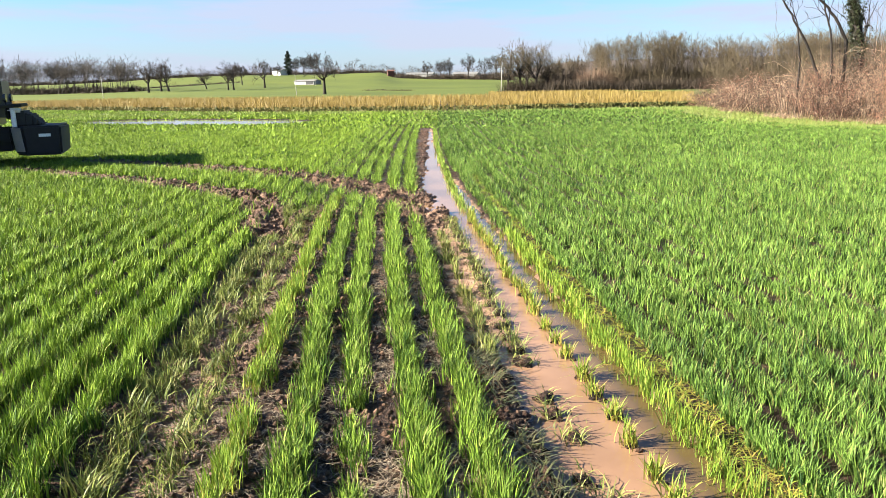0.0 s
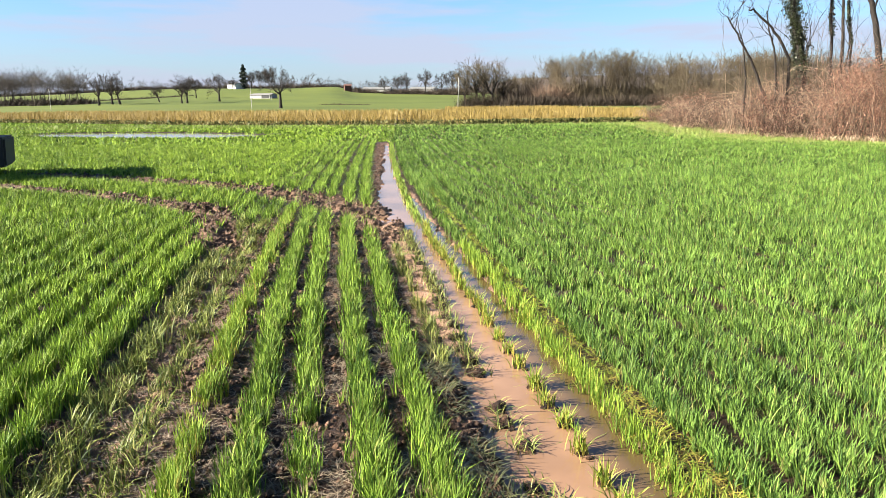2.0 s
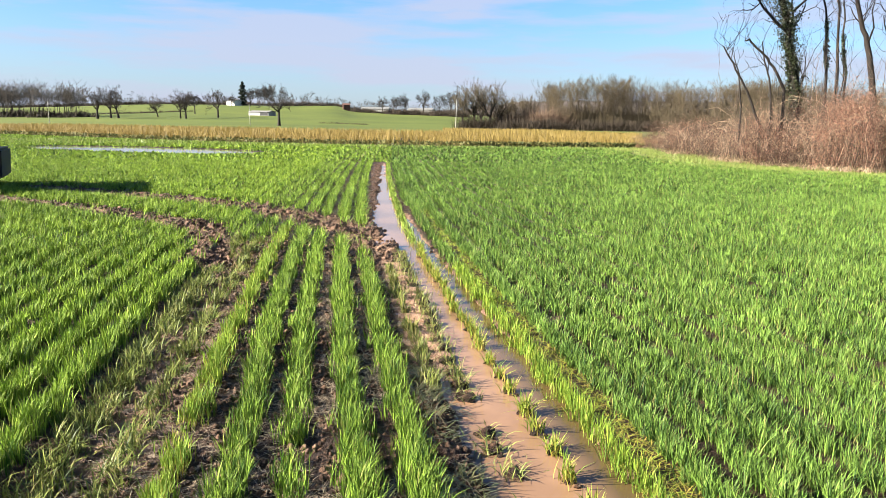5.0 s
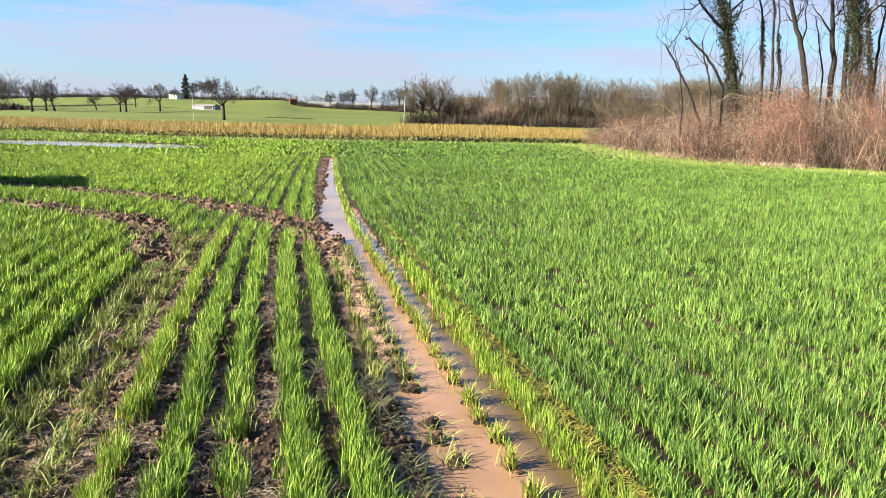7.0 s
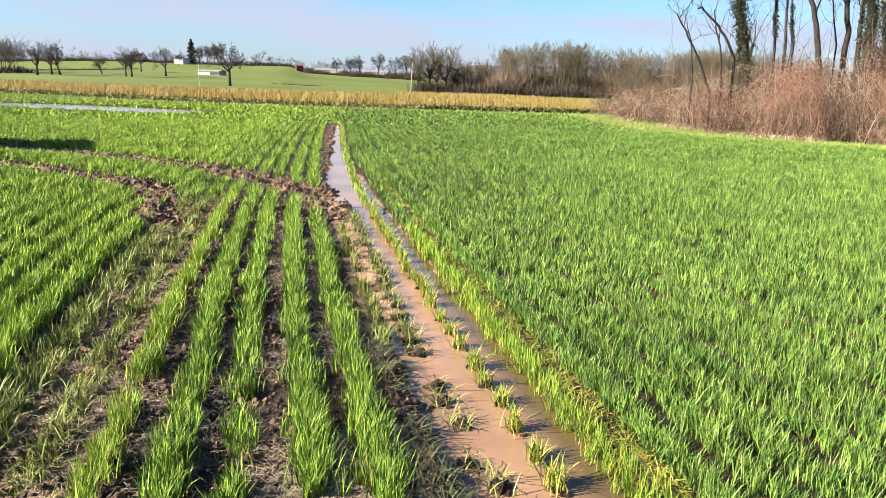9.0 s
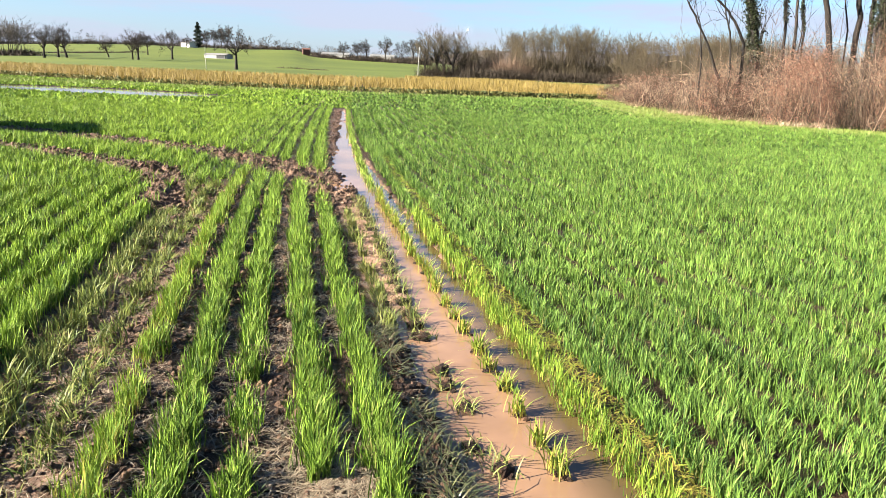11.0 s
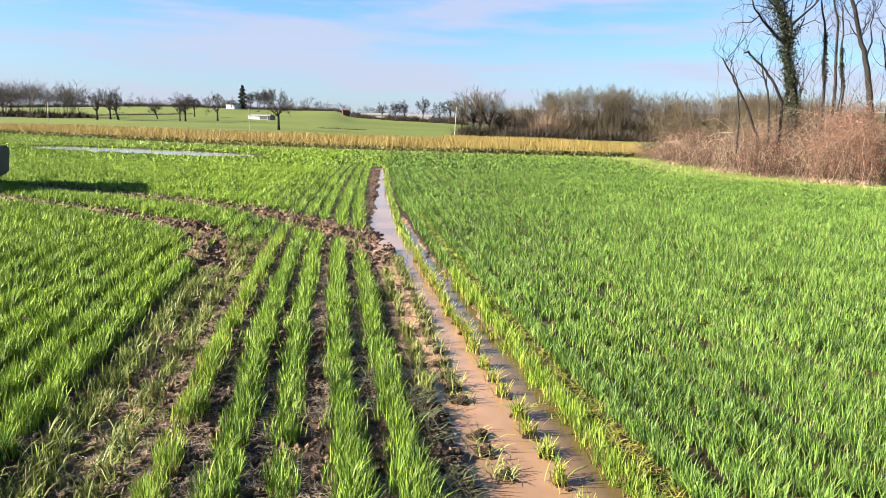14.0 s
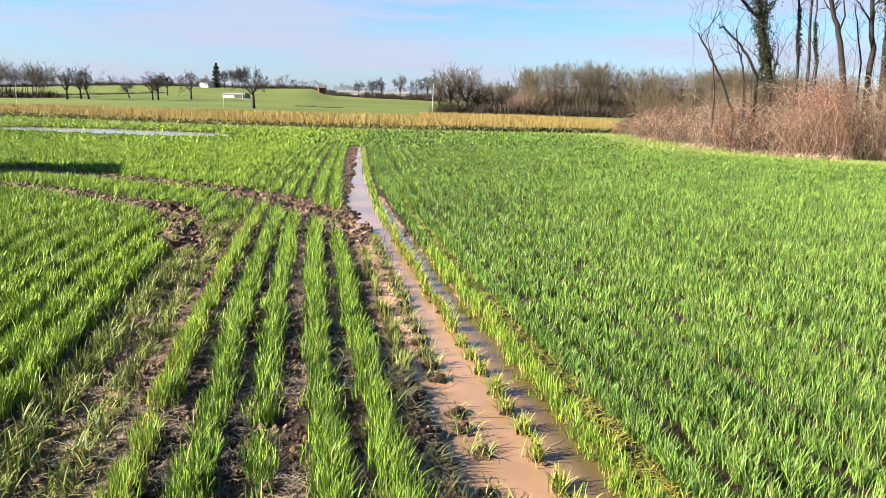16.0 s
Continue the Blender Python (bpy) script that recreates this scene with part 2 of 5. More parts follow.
def blades(base, height, width, seg=3, lean=0.35, lean_sd=0.2, dirs=None, dry=None, tip_up=1.0, rng=RNG, tone=None):
    """Grass blades as tapered bent strips: verts, tris, tint."""
    n = len(base)
    height, width = np.broadcast_to(height, n), np.broadcast_to(width, n)
    ang = rng.uniform(0, 2 * np.pi, n) if dirs is None else dirs
    d = np.stack([np.cos(ang), np.sin(ang), np.zeros(n)], 1)
    face = ang + np.pi / 2 + rng.normal(0, 0.5, n)
    side = np.stack([np.cos(face), np.sin(face), np.zeros(n)], 1)
    le = np.clip(rng.normal(lean, lean_sd, n), 0.02, 1.6)
    r = rng.uniform(0, 1, n) if tone is None else np.clip(0.45 + 0.2 * tone + rng.normal(0, 0.22, n), 0, 1)
    dry = np.zeros(n) if dry is None else np.broadcast_to(dry, n)
    vs, ts = [], []
    per = 2 * seg + 1
    for i in range(seg + 1):
        s = i / seg
        out = height * le * s ** 1.7
        up = height * (s * np.cos(np.minimum(le, 1.4) * s * 0.9)) * tip_up
        p = base + d * out[:, None]
        p[:, 2] += up
        w = width * (1.0 if seg == 1 else 0.55 + 0.9 * s if s < 0.5 else 2.0 * (1 - s)) * 0.5
        if i < seg:
            vs += [p - side * w[:, None], p + side * w[:, None]]
        else:
            vs.append(p)
        t = np.stack([r, np.full(n, s), dry], 1)
        ts += [t, t] if i < seg else [t]
    v = np.stack(vs, 1).reshape(-1, 3)
    t = np.stack(ts, 1).reshape(-1, 3)
    loc = []
    for i in range(seg - 1):
        a = 2 * i
        loc += [(a, a + 1, a + 3), (a, a + 3, a + 2)]
    loc.append((2 * seg - 2, 2 * seg - 1, 2 * seg))
    tri = (np.arange(n)[:, None, None] * per + np.array(loc)[None]).reshape(-1, 3)
    return v, tri, t


def joined(parts_list):
    vs, ts, cs, o = [], [], [], 0
    for v, t, c in parts_list:
        vs.append(v), ts.append(t + o), cs.append(c)
        o += len(v)
    return np.concatenate(vs), np.concatenate(ts), np.concatenate(cs)


def tube_lines(lines, sides=3, tint=None):
    """Tapered tubes along polylines [(points, radii)]: verts, tris, tint."""
    vs, ts, cs, o = [], [], [], 0
    ring = np.arange(sides) * 2 * np.pi / sides
    for k, (pts, rad) in enumerate(lines):
        p = np.asarray(pts, float)
        g = np.gradient(p, axis=0)
        g /= np.linalg.norm(g, axis=1)[:, None] + 1e-9
        ref = np.where(np.abs(g[:, 2:3]) > 0.9, np.array([[1.0, 0, 0]]), np.array([[0, 0, 1.0]]))
        a = np.cross(g, ref)
        a /= np.linalg.norm(a, axis=1)[:, None] + 1e-9
        b = np.cross(g, a)
        r = np.asarray(rad, float)[:, None, None]
        v = p[:, None] + r * (a[:, None] * np.cos(ring)[None, :, None] + b[:, None] * np.sin(ring)[None, :, None])
        m = len(p)
        i = np.arange(m - 1)[:, None] * sides
        j = np.arange(sides)[None]
        jn = (j + 1) % sides
        q1 = np.stack([i + j, i + jn, i + sides + jn], -1).reshape(-1, 3)
        q2 = np.stack([i + j, i + sides + jn, i + sides + j], -1).reshape(-1, 3)
        vs.append(v.reshape(-1, 3))
        ts += [q1 + o, q2 + o]
        c = np.full((m * sides, 3), 0.0)
        c[:, 0] = RNG.uniform() if tint is None else tint[k]
        c[:, 1] = 1
        cs.append(c)
        o += m * sides
    return np.concatenate(vs), np.concatenate(ts), np.concatenate(cs)


def diamonds(base, size, rng=RNG, flat=1.0):
    """Small folded leaves, two triangles each, turned at random."""
    n = len(base)
    a = rng.normal(0, 1, (n, 3)) * np.array([1, 1, flat])
    a /= np.linalg.norm(a, axis=1)[:, None]
    b = np.cross(a, rng.normal(0, 1, (n, 3)))
    b /= np.linalg.norm(b, axis=1)[:, None] + 1e-9
    s = np.broadcast_to(size, n)[:, None]
    c = np.cross(a, b) * 0.18
    v = np.stack([base - a * s * 0.5, base + (b + c) * s * 0.32, base + a * s * 0.5, base - (b - c) * s * 0.32], 1).reshape(-1, 3)
    t = np.zeros((n, 4, 3))
    t[:, :, 0] = rng.uniform(0, 1, n)[:, None]
    t[:, :, 1] = 1
    i = np.arange(n)[:, None] * 4
    tri = np.stack([i + np.array([[0, 1, 2]]), i + np.array([[0, 2, 3]])], 1).reshape(-1, 3)
    return v, tri, t.reshape(-1, 3)


# ---- the lie of the land ----
ROW_BEND = np.array([(0, 0.2), (2.4, 0), (3.1, -0.07), (4.0, -0.16), (5.3, -0.29), (7.5, -0.47), (9.7, -0.63), (11, -0.72), (15, -0.90), (20, -1.05), (28, -1.2), (45, -1.35), (60, -1.4)])
LEFT_BANK = np.array([(0, 0.46), (3.9, 0.48), (4.8, 0.58), (7.5, 0.58), (8.5, 0.57), (9.5, 0.48), (11.3, 0.38), (12.5, 0.47), (16, 0.57), (25, 0.60), (27, 0.8)])
RIGHT_BANK = np.array([(0, 1.15), (4, 1.12), (8, 1.02), (10, 0.97), (11.5, 0.97), (12.5, 0.78), (16, 0.80), (25, 0.73), (27, 0.6)])
RIDGE = np.array([(-0.8, 0.004), (-0.5, 0.008), (-0.406, 0.0117), (-0.348, 0.0149), (-0.30, 0.016), (-0.14, 0.0162), (-0.082, 0.0172), (-0.064, 0.0122), (-0.007, 0.0100), (0.069, 0.0092), (0.107, 0.0075), (0.2, -0.002), (2, -0.004)])
WATER_Z = -0.02
TURN_LEFT = np.array([(-1.9, 7.6), (-2.2, 9.0), (-2.6, 10.1), (-3.3, 10.75), (-4.7, 11.9), (-6.6, 13.2), (-8.6, 14.6)])
TURN_RIGHT = np.array([(0.15, 7.6), (-0.05, 8.6), (-0.45, 9.7), (-1.2, 11.0), (-2.3, 12.4), (-3.6, 13.4), (-5.4, 14.6), (-7.5, 15.8)])
BRAMBLE_FOOT = np.array([(17.5, 56), (15.2, 47), (14.2, 38), (13.4, 31), (13.5, 26.5), (14.2, 24), (15.8, 22.3), (17.6, 20.5), (20, 17), (23, 12), (24, -10)])


def bend(y):
    return np.interp(y, ROW_BEND[:, 0], ROW_BEND[:, 1])


def off_line(x, y, line):
    """Distance from a polyline, and the way along it."""
    best, along, run = np.full(np.shape(x), 1e9), np.zeros(np.shape(x)), 0.0
    for (x0, y0), (x1, y1) in zip(line[:-1], line[1:]):
        dx, dy = x1 - x0, y1 - y0
        q = dx * dx + dy * dy
        s = np.clip(((x - x0) * dx + (y - y0) * dy) / q, 0, 1)
        d = np.hypot(x - x0 - s * dx, y - y0 - s * dy)
        along = np.where(d < best, run + s * math.sqrt(q), along)
        best = np.minimum(best, d)
        run += math.sqrt(q)
    return best, along


def hash_grid(i, j, seed):
    h = np.sin(i * 127.1 + j * 311.7 + seed * 74.7) * 43758.5453
    return h - np.floor(h)


def rough_noise(x, y, scale, octaves=4, seed=0):
    """Smooth value noise in -1..1 for arrays."""
    total, amp, norm = 0.0, 1.0, 0.0
    for o in range(octaves):
        u, v = x * scale + 17.3 * o, y * scale - 9.1 * o
        i, j = np.floor(u), np.floor(v)
        fu, fv = u - i, v - j
        fu, fv = fu * fu * (3 - 2 * fu), fv * fv * (3 - 2 * fv)
        a, b = hash_grid(i, j, seed + o), hash_grid(i + 1, j, seed + o)
        c, d = hash_grid(i, j + 1, seed + o), hash_grid(i + 1, j + 1, seed + o)
        total = total + amp * (a + (b - a) * fu + (c - a) * fv + (a - b - c + d) * fu * fv)
        norm += amp
        amp *= 0.55
        scale *= 2.1
    return total / norm * 2 - 1


def far_height(x, y):
    """The wide land: level field, a slight fall behind it, then a hill."""
    yy = np.maximum(y, 1.0)
    a = np.clip(x / np.maximum(yy, 30), -0.8, 2)
    e = np.interp(a, RIDGE[:, 0], RIDGE[:, 1])
    fall = np.interp(yy, [0, 55, 120, 250], [0, 0, -0.6, -1.1])
    s = np.clip((yy - 250) / 350, 0, 1)
    el = -0.0104 + s * (e + 0.0104)
    hill = 1.5 + el * np.minimum(yy, 620)
    return np.where(yy < 250, fall, hill)


def wheel_marks(x, y):
    """How far the ground has been pressed by wheels, 0 to 1, and the way along the mark."""
    u = x - bend(y)
    lt = np.clip(1.25 - np.abs(u + 1.2) / 0.26, 0, 1) * (y < 9.3)
    d1, s1 = off_line(x, y, TURN_LEFT)
    d2, s2 = off_line(x, y, TURN_RIGHT)
    k1, k2 = np.clip(1.4 - d1 / 0.34, 0, 1), np.clip(1.4 - d2 / 0.38, 0, 1)
    return lt, k1, k2, s1, s2


def ground_height(x, y):
    u = x - bend(y)
    near = np.clip((30 - y) / 10, 0, 1) * np.clip(1.3 - np.abs(x + 1.5) / 12, 0, 1)
    clod = rough_noise(x, y, 7.0, 4, 3)
    z = far_height(x, y) + near * (0.030 * clod + 0.012 * rough_noise(x, y, 1.3, 3, 9))
    lt, k1, k2, s1, s2 = wheel_marks(x, y)
    behind = np.clip((y + 6) / 3, 0, 1)
    lt = lt * behind
    lug = np.sin((y * 1.0 - np.abs(u + 1.2) * 0.6 + 0.06 * rough_noise(x, y, 3.0, 2, 15)) * 2 * np.pi / 0.17)
    z = z - 0.034 * lt + 0.024 * lt * np.clip(lug * 1.6, -1, 1) * (0.7 + 0.6 * clod) + 0.022 * lt * clod + 0.03 * np.clip(1 - np.abs(np.abs(u + 1.2) - 0.40) / 0.12, 0, 1) * (y < 9.3) * behind * (0.5 + 0.5 * clod)
    for k, s in ((k1, s1), (k2, s2)):
        z = z - 0.025 * k + k * 0.024 * np.clip(np.sin(s * 2 * np.pi / 0.23) * 2, -1, 1) * (0.8 + 0.6 * clod) + 0.085 * k * np.maximum(clod, -0.2)
    lb, rb = np.interp(y, LEFT_BANK[:, 0], LEFT_BANK[:, 1]), np.interp(y, RIGHT_BANK[:, 0], RIGHT_BANK[:, 1])
    edge = np.minimum(u - lb, rb - u) + (0.05 + 0.07 * np.clip((y - 8) / 4, 0, 1)) * rough_noise(x, y, 2.6, 3, 21)
    dip = np.clip(edge / 0.10 + 0.4, 0, 1) * (y < 27) * behind
    z = z - 0.062 * dip - 0.012 * np.clip(edge / 0.3, 0, 1) * (y < 27) * behind
    # the mud left of the wet strip stands half above water, printed by the tyre
    mid_mud = np.clip((y - 4.0) / 0.4, 0, 1) * np.clip((8.6 - y) / 0.5, 0, 1) * np.clip((0.70 - u) / 0.08, 0, 1) * np.clip((u - 0.26) / 0.06, 0, 1)
    tread = np.clip(np.sin(y * 2 * np.pi / 0.24 + np.abs(u - 0.46) * 10) * 2, -1, 1)
    z = z * (1 - mid_mud) + mid_mud * (-0.011 + 0.018 * rough_noise(x, y, 2.4, 3, 5) + 0.015 * tread + 0.008 * clod)
    # mud humps break the wide water where the wheels crossed it
    hump = np.clip((y - 8.3) / 0.4, 0, 1) * np.clip((12.3 - y) / 0.6, 0, 1) * np.clip((0.70 - u) / 0.1, 0, 1) * (u > 0.2)
    z = z + hump * 0.06 * np.clip(rough_noise(x, y, 3.2, 2, 14) + 0.08, 0, 0.6)
    # trodden bank beside the puddle
    z = z + 0.028 * np.clip(1 - np.abs(u - 0.37) / 0.09, 0, 1) * np.clip((4.4 - y) / 0.4, 0, 1) * behind * (0.6 + 0.7 * clod)
    # long standing pool across the far left of the field
    px, py = x + 11.8, y - 34.6
    lx, ly = px * 0.94 - py * 0.34, px * 0.34 + py * 0.94
    pool = np.clip(1.25 - np.hypot(lx / 6.4, ly / 2.5) + 0.25 * rough_noise(x, y, 0.8, 3, 2), 0, 1)
    return z - 0.13 * pool


def smeared_sunlit(x, y):
    u = x - bend(y)
    lt, k1, k2, _, _ = wheel_marks(x, y)
    lb = np.interp(y, LEFT_BANK[:, 0], LEFT_BANK[:, 1])
    turned = np.clip(0.42 + 0.75 * rough_noise(x, y, 2.2, 3, 59), 0.05, 0.95)
    side = np.clip(1 - np.abs(u - lb + 0.05) / 0.24, 0, 1) * (y < 26) * (y > 3.8) * (0.75 + 0.5 * rough_noise(x, y, 1.8, 3, 57))
    bed = ((u > lb + 0.02) & (u < np.minimum(1.2, np.interp(y, RIGHT_BANK[:, 0], RIGHT_BANK[:, 1]) + 0.02)) & (y < 27)) * 0.8
    print_mud = ((y > 4) & (y < 8.8) & (u > 0.36) & (u < 0.74)) * 1.0
    # pale mud, and sunlit soil painted pale on the wheel track and turns
    return np.clip(np.maximum.reduce([k1 * turned, k2 * turned, side * 0.7, bed, print_mud, lt * (0.78 + 0.8 * rough_noise(x, y, 4.5, 3, 58))]), 0, 1)


def axis(*runs):
    out = []
    for a, b, step in runs:
        out.append(np.arange(a, b - 1e-6, step))
    return np.concatenate(out)


gx = np.concatenate([-np.geomspace(3000, 14, 34), axis((-13, -6, 0.4), (-6, -2.8, 0.14), (-2.8, 1.7, 0.034), (1.7, 4, 0.1), (4, 14, 0.6)), np.geomspace(14, 3000, 34)])
gy = np.concatenate([axis((-400, -20, 40), (-20, 1.6, 1.8), (1.6, 7.6, 0.035), (7.6, 13.5, 0.075), (13.5, 26, 0.2), (26, 40, 0.4)), np.geomspace(40, 3500, 80)])
GX, GY = np.meshgrid(gx, gy)
GZ = ground_height(GX, GY)
nx, ny = len(gx), len(gy)
gi = (np.arange(ny - 1)[:, None] * nx + np.arange(nx - 1)[None]).ravel()
quads = np.stack([gi, gi + 1, gi + nx + 1, gi + nx], 1)
wet = np.zeros((nx * ny, 3))
wet[:, 0] = smeared_sunlit(GX.ravel(), GY.ravel())
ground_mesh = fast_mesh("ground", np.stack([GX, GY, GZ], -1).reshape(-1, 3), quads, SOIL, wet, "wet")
ground_mesh.materials.append(MEADOW)
mid_y = (GY[:-1, :-1] + GY[1:, 1:]).ravel() / 2
mid_x = (GX[:-1, :-1] + GX[1:, 1:]).ravel() / 2
foot_x = np.interp(mid_y, BRAMBLE_FOOT[::-1, 1], BRAMBLE_FOOT[::-1, 0])
ground_mesh.polygons.foreach_set("material_index", ((mid_y > 105) | (mid_x > foot_x - 1.8) | (mid_y < -8) | (mid_x < -42)).astype(np.int32))
ground_mesh.polygons.foreach_set("use_smooth", np.ones(len(quads), bool))
tagged(part("ground", ground_mesh, None), "reddish clay field soil rising to a green meadow hill", "ground", kind="structure")


def water_sheet(name, x0, x1, y0, y1, mat, label, z):
    bm = bmesh.new()
    vs = [[bm.verts.new((x0 + (x1 - x0) * i / 8, y0 + (y1 - y0) * j / 24, z)) for i in range(9)] for j in range(25)]
    for j in range(24):
        for i in range(8):
            bm.faces.new((vs[j][i], vs[j][i + 1], vs[j + 1][i + 1], vs[j + 1][i]))
    return tagged(part(name, bm, mat), label, "puddle", kind="structure")


def puddle_sheet():
    """Muddy water that follows the bend of the wheel track."""
    ys = np.linspace(-4.5, 26.5, 96)
    verts, clear = [], []
    for y in ys:
        b = float(bend(y))
        lo = float(np.interp(y, LEFT_BANK[:, 0], LEFT_BANK[:, 1])) - 0.22
        hi = float(np.interp(y, RIGHT_BANK[:, 0], RIGHT_BANK[:, 1])) + 0.16
        for k in range(13):
            u = lo + (hi - lo) * k / 12
            verts.append((b + u, y, WATER_Z))
            # painted reflection: 0 in mid-water, 1 beside the right bank
            clear.append((min(max((u - 0.84) / 0.16, 0), 1) * (1 if y < 12 else 0.4), 0, 0))
    i = (np.arange(95)[:, None] * 13 + np.arange(12)[None]).ravel()
    mesh = fast_mesh("water_puddle", np.array(verts), np.stack([i, i + 1, i + 14, i + 13], 1), PUDDLE, np.array(clear), "clear")
    return tagged(part("water_puddle", mesh, None), "brown muddy water standing in a tractor wheel track", "puddle", kind="structure")


puddle_sheet()
water_sheet("water_pool", -19, -5.5, 31, 38, POND, "pale standing water lying across the green wheat field", -0.03)


# ---- young wheat ----
def plant_line(x0, y0, y1, per_metre, spread, rng, tillers=8):
    n = max(1, int((y1 - y0) * per_metre))
    plants = max(1, n // (tillers if 1 < y0 < 8 else 7 if y0 < 26 else 3))
    loose = 0.011 if y0 < 8 else 0.018
    py = rng.uniform(y0, y1, plants)
    px = x0 + bend(py) + rng.normal(0, spread, plants)
    pick = rng.integers(0, plants, n)
    return px[pick] + rng.normal(0, loose, n), py[pick] + rng.normal(0, loose, n), rng.normal(0, 1, plants)[pick], rng.normal(0, 1, plants)[pick]


def yellow_front(x):
    return np.interp(x, [-80, -38, -26, -11, 0, 11, 16, 30], [92, 62, 55, 45.5, 43, 43.5, 44.5, 46])


def grown(x, y, rng, patchy=0.0):
    """Drops plants on wheel marks and in bare patches."""
    d1, _ = off_line(x, y, TURN_LEFT)
    d2, _ = off_line(x, y, TURN_RIGHT)
    u = x - bend(y)
    keep = (d1 > 0.34 + rng.normal(0, 0.08, len(x))) & (d2 > 0.46 + rng.normal(0, 0.08, len(x)))
    keep |= rng.uniform(0, 1, len(x)) < 0.04
    gap = rough_noise(x, y, 2.4, 2, 31) + 0.3 * rough_noise(x, y, 9, 2, 33)
    keep &= gap > -0.75 + patchy * (y < 9) + rng.normal(0, 0.08, len(x))
    px, py = x + 11.8, y - 34.6
    lx, ly = px * 0.94 - py * 0.34, px * 0.34 + py * 0.94
    keep &= np.hypot(lx / 6.6, ly / 2.7) > 1.03 + rng.normal(0, 0.05, len(x))
    keep &= y < yellow_front(x) - 0.5
    # sown gaps: a skipped hand's width in one row, and a straw patch at the foot of the next
    keep &= ~((np.abs(u + 0.345) < 0.11) & (np.abs(y - 3.17) < 0.10)) & ~((np.abs(u + 0.06) < 0.12) & (y < 2.36) & (y > 1.9))
    keep &= x < np.interp(y, BRAMBLE_FOOT[::-1, 1], BRAMBLE_FOOT[::-1, 0]) - 2.3 + 0.5 * rough_noise(x, y, 0.4, 2, 6)
    return keep


ZONES = [  # from, to, blades a metre, height, width, segments
    (-7.0, 1.4, 260, 0.100, 0.020, 1),
    (1.4, 4.6, 1150, 0.104, 0.0050, 3),
    (4.6, 8.5, 820, 0.102, 0.0062, 2),
    (8.5, 15.0, 560, 0.096, 0.0115, 1),
    (15.0, 26.0, 290, 0.092, 0.0190, 1),
    (26.0, 66.0, 44, 0.094, 0.062, 1),
]


def row_blades(x0, y0, y1, density, tall, spread, rng, patchy=0.0, lean=0.30, width=1.0, tillers=8):
    out = []
    for a, b, per, h, w, seg in ZONES:
        lo, hi = max(a, y0), min(b, y1)
        if hi <= lo:
            continue
        x, y, vigour, tone = plant_line(x0, lo, hi, per * density, spread * (1.0 if b < 9 else 0.9 if b < 27 else 1.4), rng, tillers)
        keep = grown(x, y, rng, patchy)
        side = ((x < -0.68 * y - 0.8) | (x > 0.80 * y + 0.8)) & (y > 1.4)        # coarser crop outside the camera's view
        keep &= (np.abs(x) < 0.9 * np.maximum(y, 0) + 6.5) & (~side | (rng.uniform(0, 1, len(x)) < (0.26 if b < 9 else 0.12)))
        w = np.where(side, 2.8 if b < 9 else 3.3 if b < 16 else 2.4, 1.0)[keep] * w
        x, y, vigour, tone, side = x[keep], y[keep], vigour[keep], tone[keep], side[keep]
        tone = tone * (1.0 if b < 9 else 1.3) + 0.9 * rough_noise(x, y, 1.1, 3, 43)
        hh = h * tall * np.clip(1 + 0.28 * rough_noise(x, y, 1.6, 3, 41) + (0.14 if b < 9 else 0.24) * vigour + rng.normal(0, 0.13, len(x)), 0.35, 1.6)
        base = np.stack([x, y, ground_height(x, y) - 0.01], 1)
        w = w * width * rng.uniform(0.7, 1.3, len(x))
        for pick, bends in ((~side, seg), (side, 1)):
            n = int(pick.sum())
            if n:
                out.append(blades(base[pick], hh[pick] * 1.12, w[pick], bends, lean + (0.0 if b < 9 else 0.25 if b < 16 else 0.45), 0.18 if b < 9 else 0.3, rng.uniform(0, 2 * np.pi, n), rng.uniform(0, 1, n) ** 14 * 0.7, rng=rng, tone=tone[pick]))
    return out


def wheat_row(x0, y0, y1, density, tall, spread, label, seed, mat=WHEAT, patchy=0.0, lean=0.30, width=1.0, tillers=8):
    rng = np.random.default_rng(seed)
    v, t, c = joined(row_blades(x0, y0, y1, density, tall, spread, rng, patchy, lean, width, tillers))
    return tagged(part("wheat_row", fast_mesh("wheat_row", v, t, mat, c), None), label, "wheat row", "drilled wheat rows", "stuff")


ROW_LABEL = "row of young green wheat on dark clay soil"
for k, (x0, tall, dens) in enumerate([(-0.84, 0.9, 0.8), (-0.585, 0.98, 0.9), (-0.345, 0.92, 0.72), (-0.06, 1.05, 1.0), (0.20, 1.05, 1.0)]):
    if k:
        wheat_row(x0, -7, 60, dens * 1.6, tall * 0.97, 0.033, ROW_LABEL, 100 + k, patchy=0.05)
    else:
        wheat_row(x0, -7, 10, dens * 1.2, tall, 0.036, "thin yellowish row of young wheat beside a wheel track", 100, WHEAT_EDGE, patchy=0.2)
        wheat_row(x0, 10, 60, 0.9, 1.0, 0.035, ROW_LABEL, 99)
for k in range(3):
    wheat_row(-1.58 - 0.265 * k, -7, 60, 1.6, 1.04, 0.040, ROW_LABEL, 120 + k, WHEAT_LUSH)
wheat_row(1.06, 13, 60, 1.1, 1.0, 0.04, ROW_LABEL, 131, WHEAT_RIGHT)
wheat_row(1.23, 12, 60, 0.7, 0.9, 0.045, ROW_LABEL, 132, WHEAT_RIGHT, patchy=0.2)
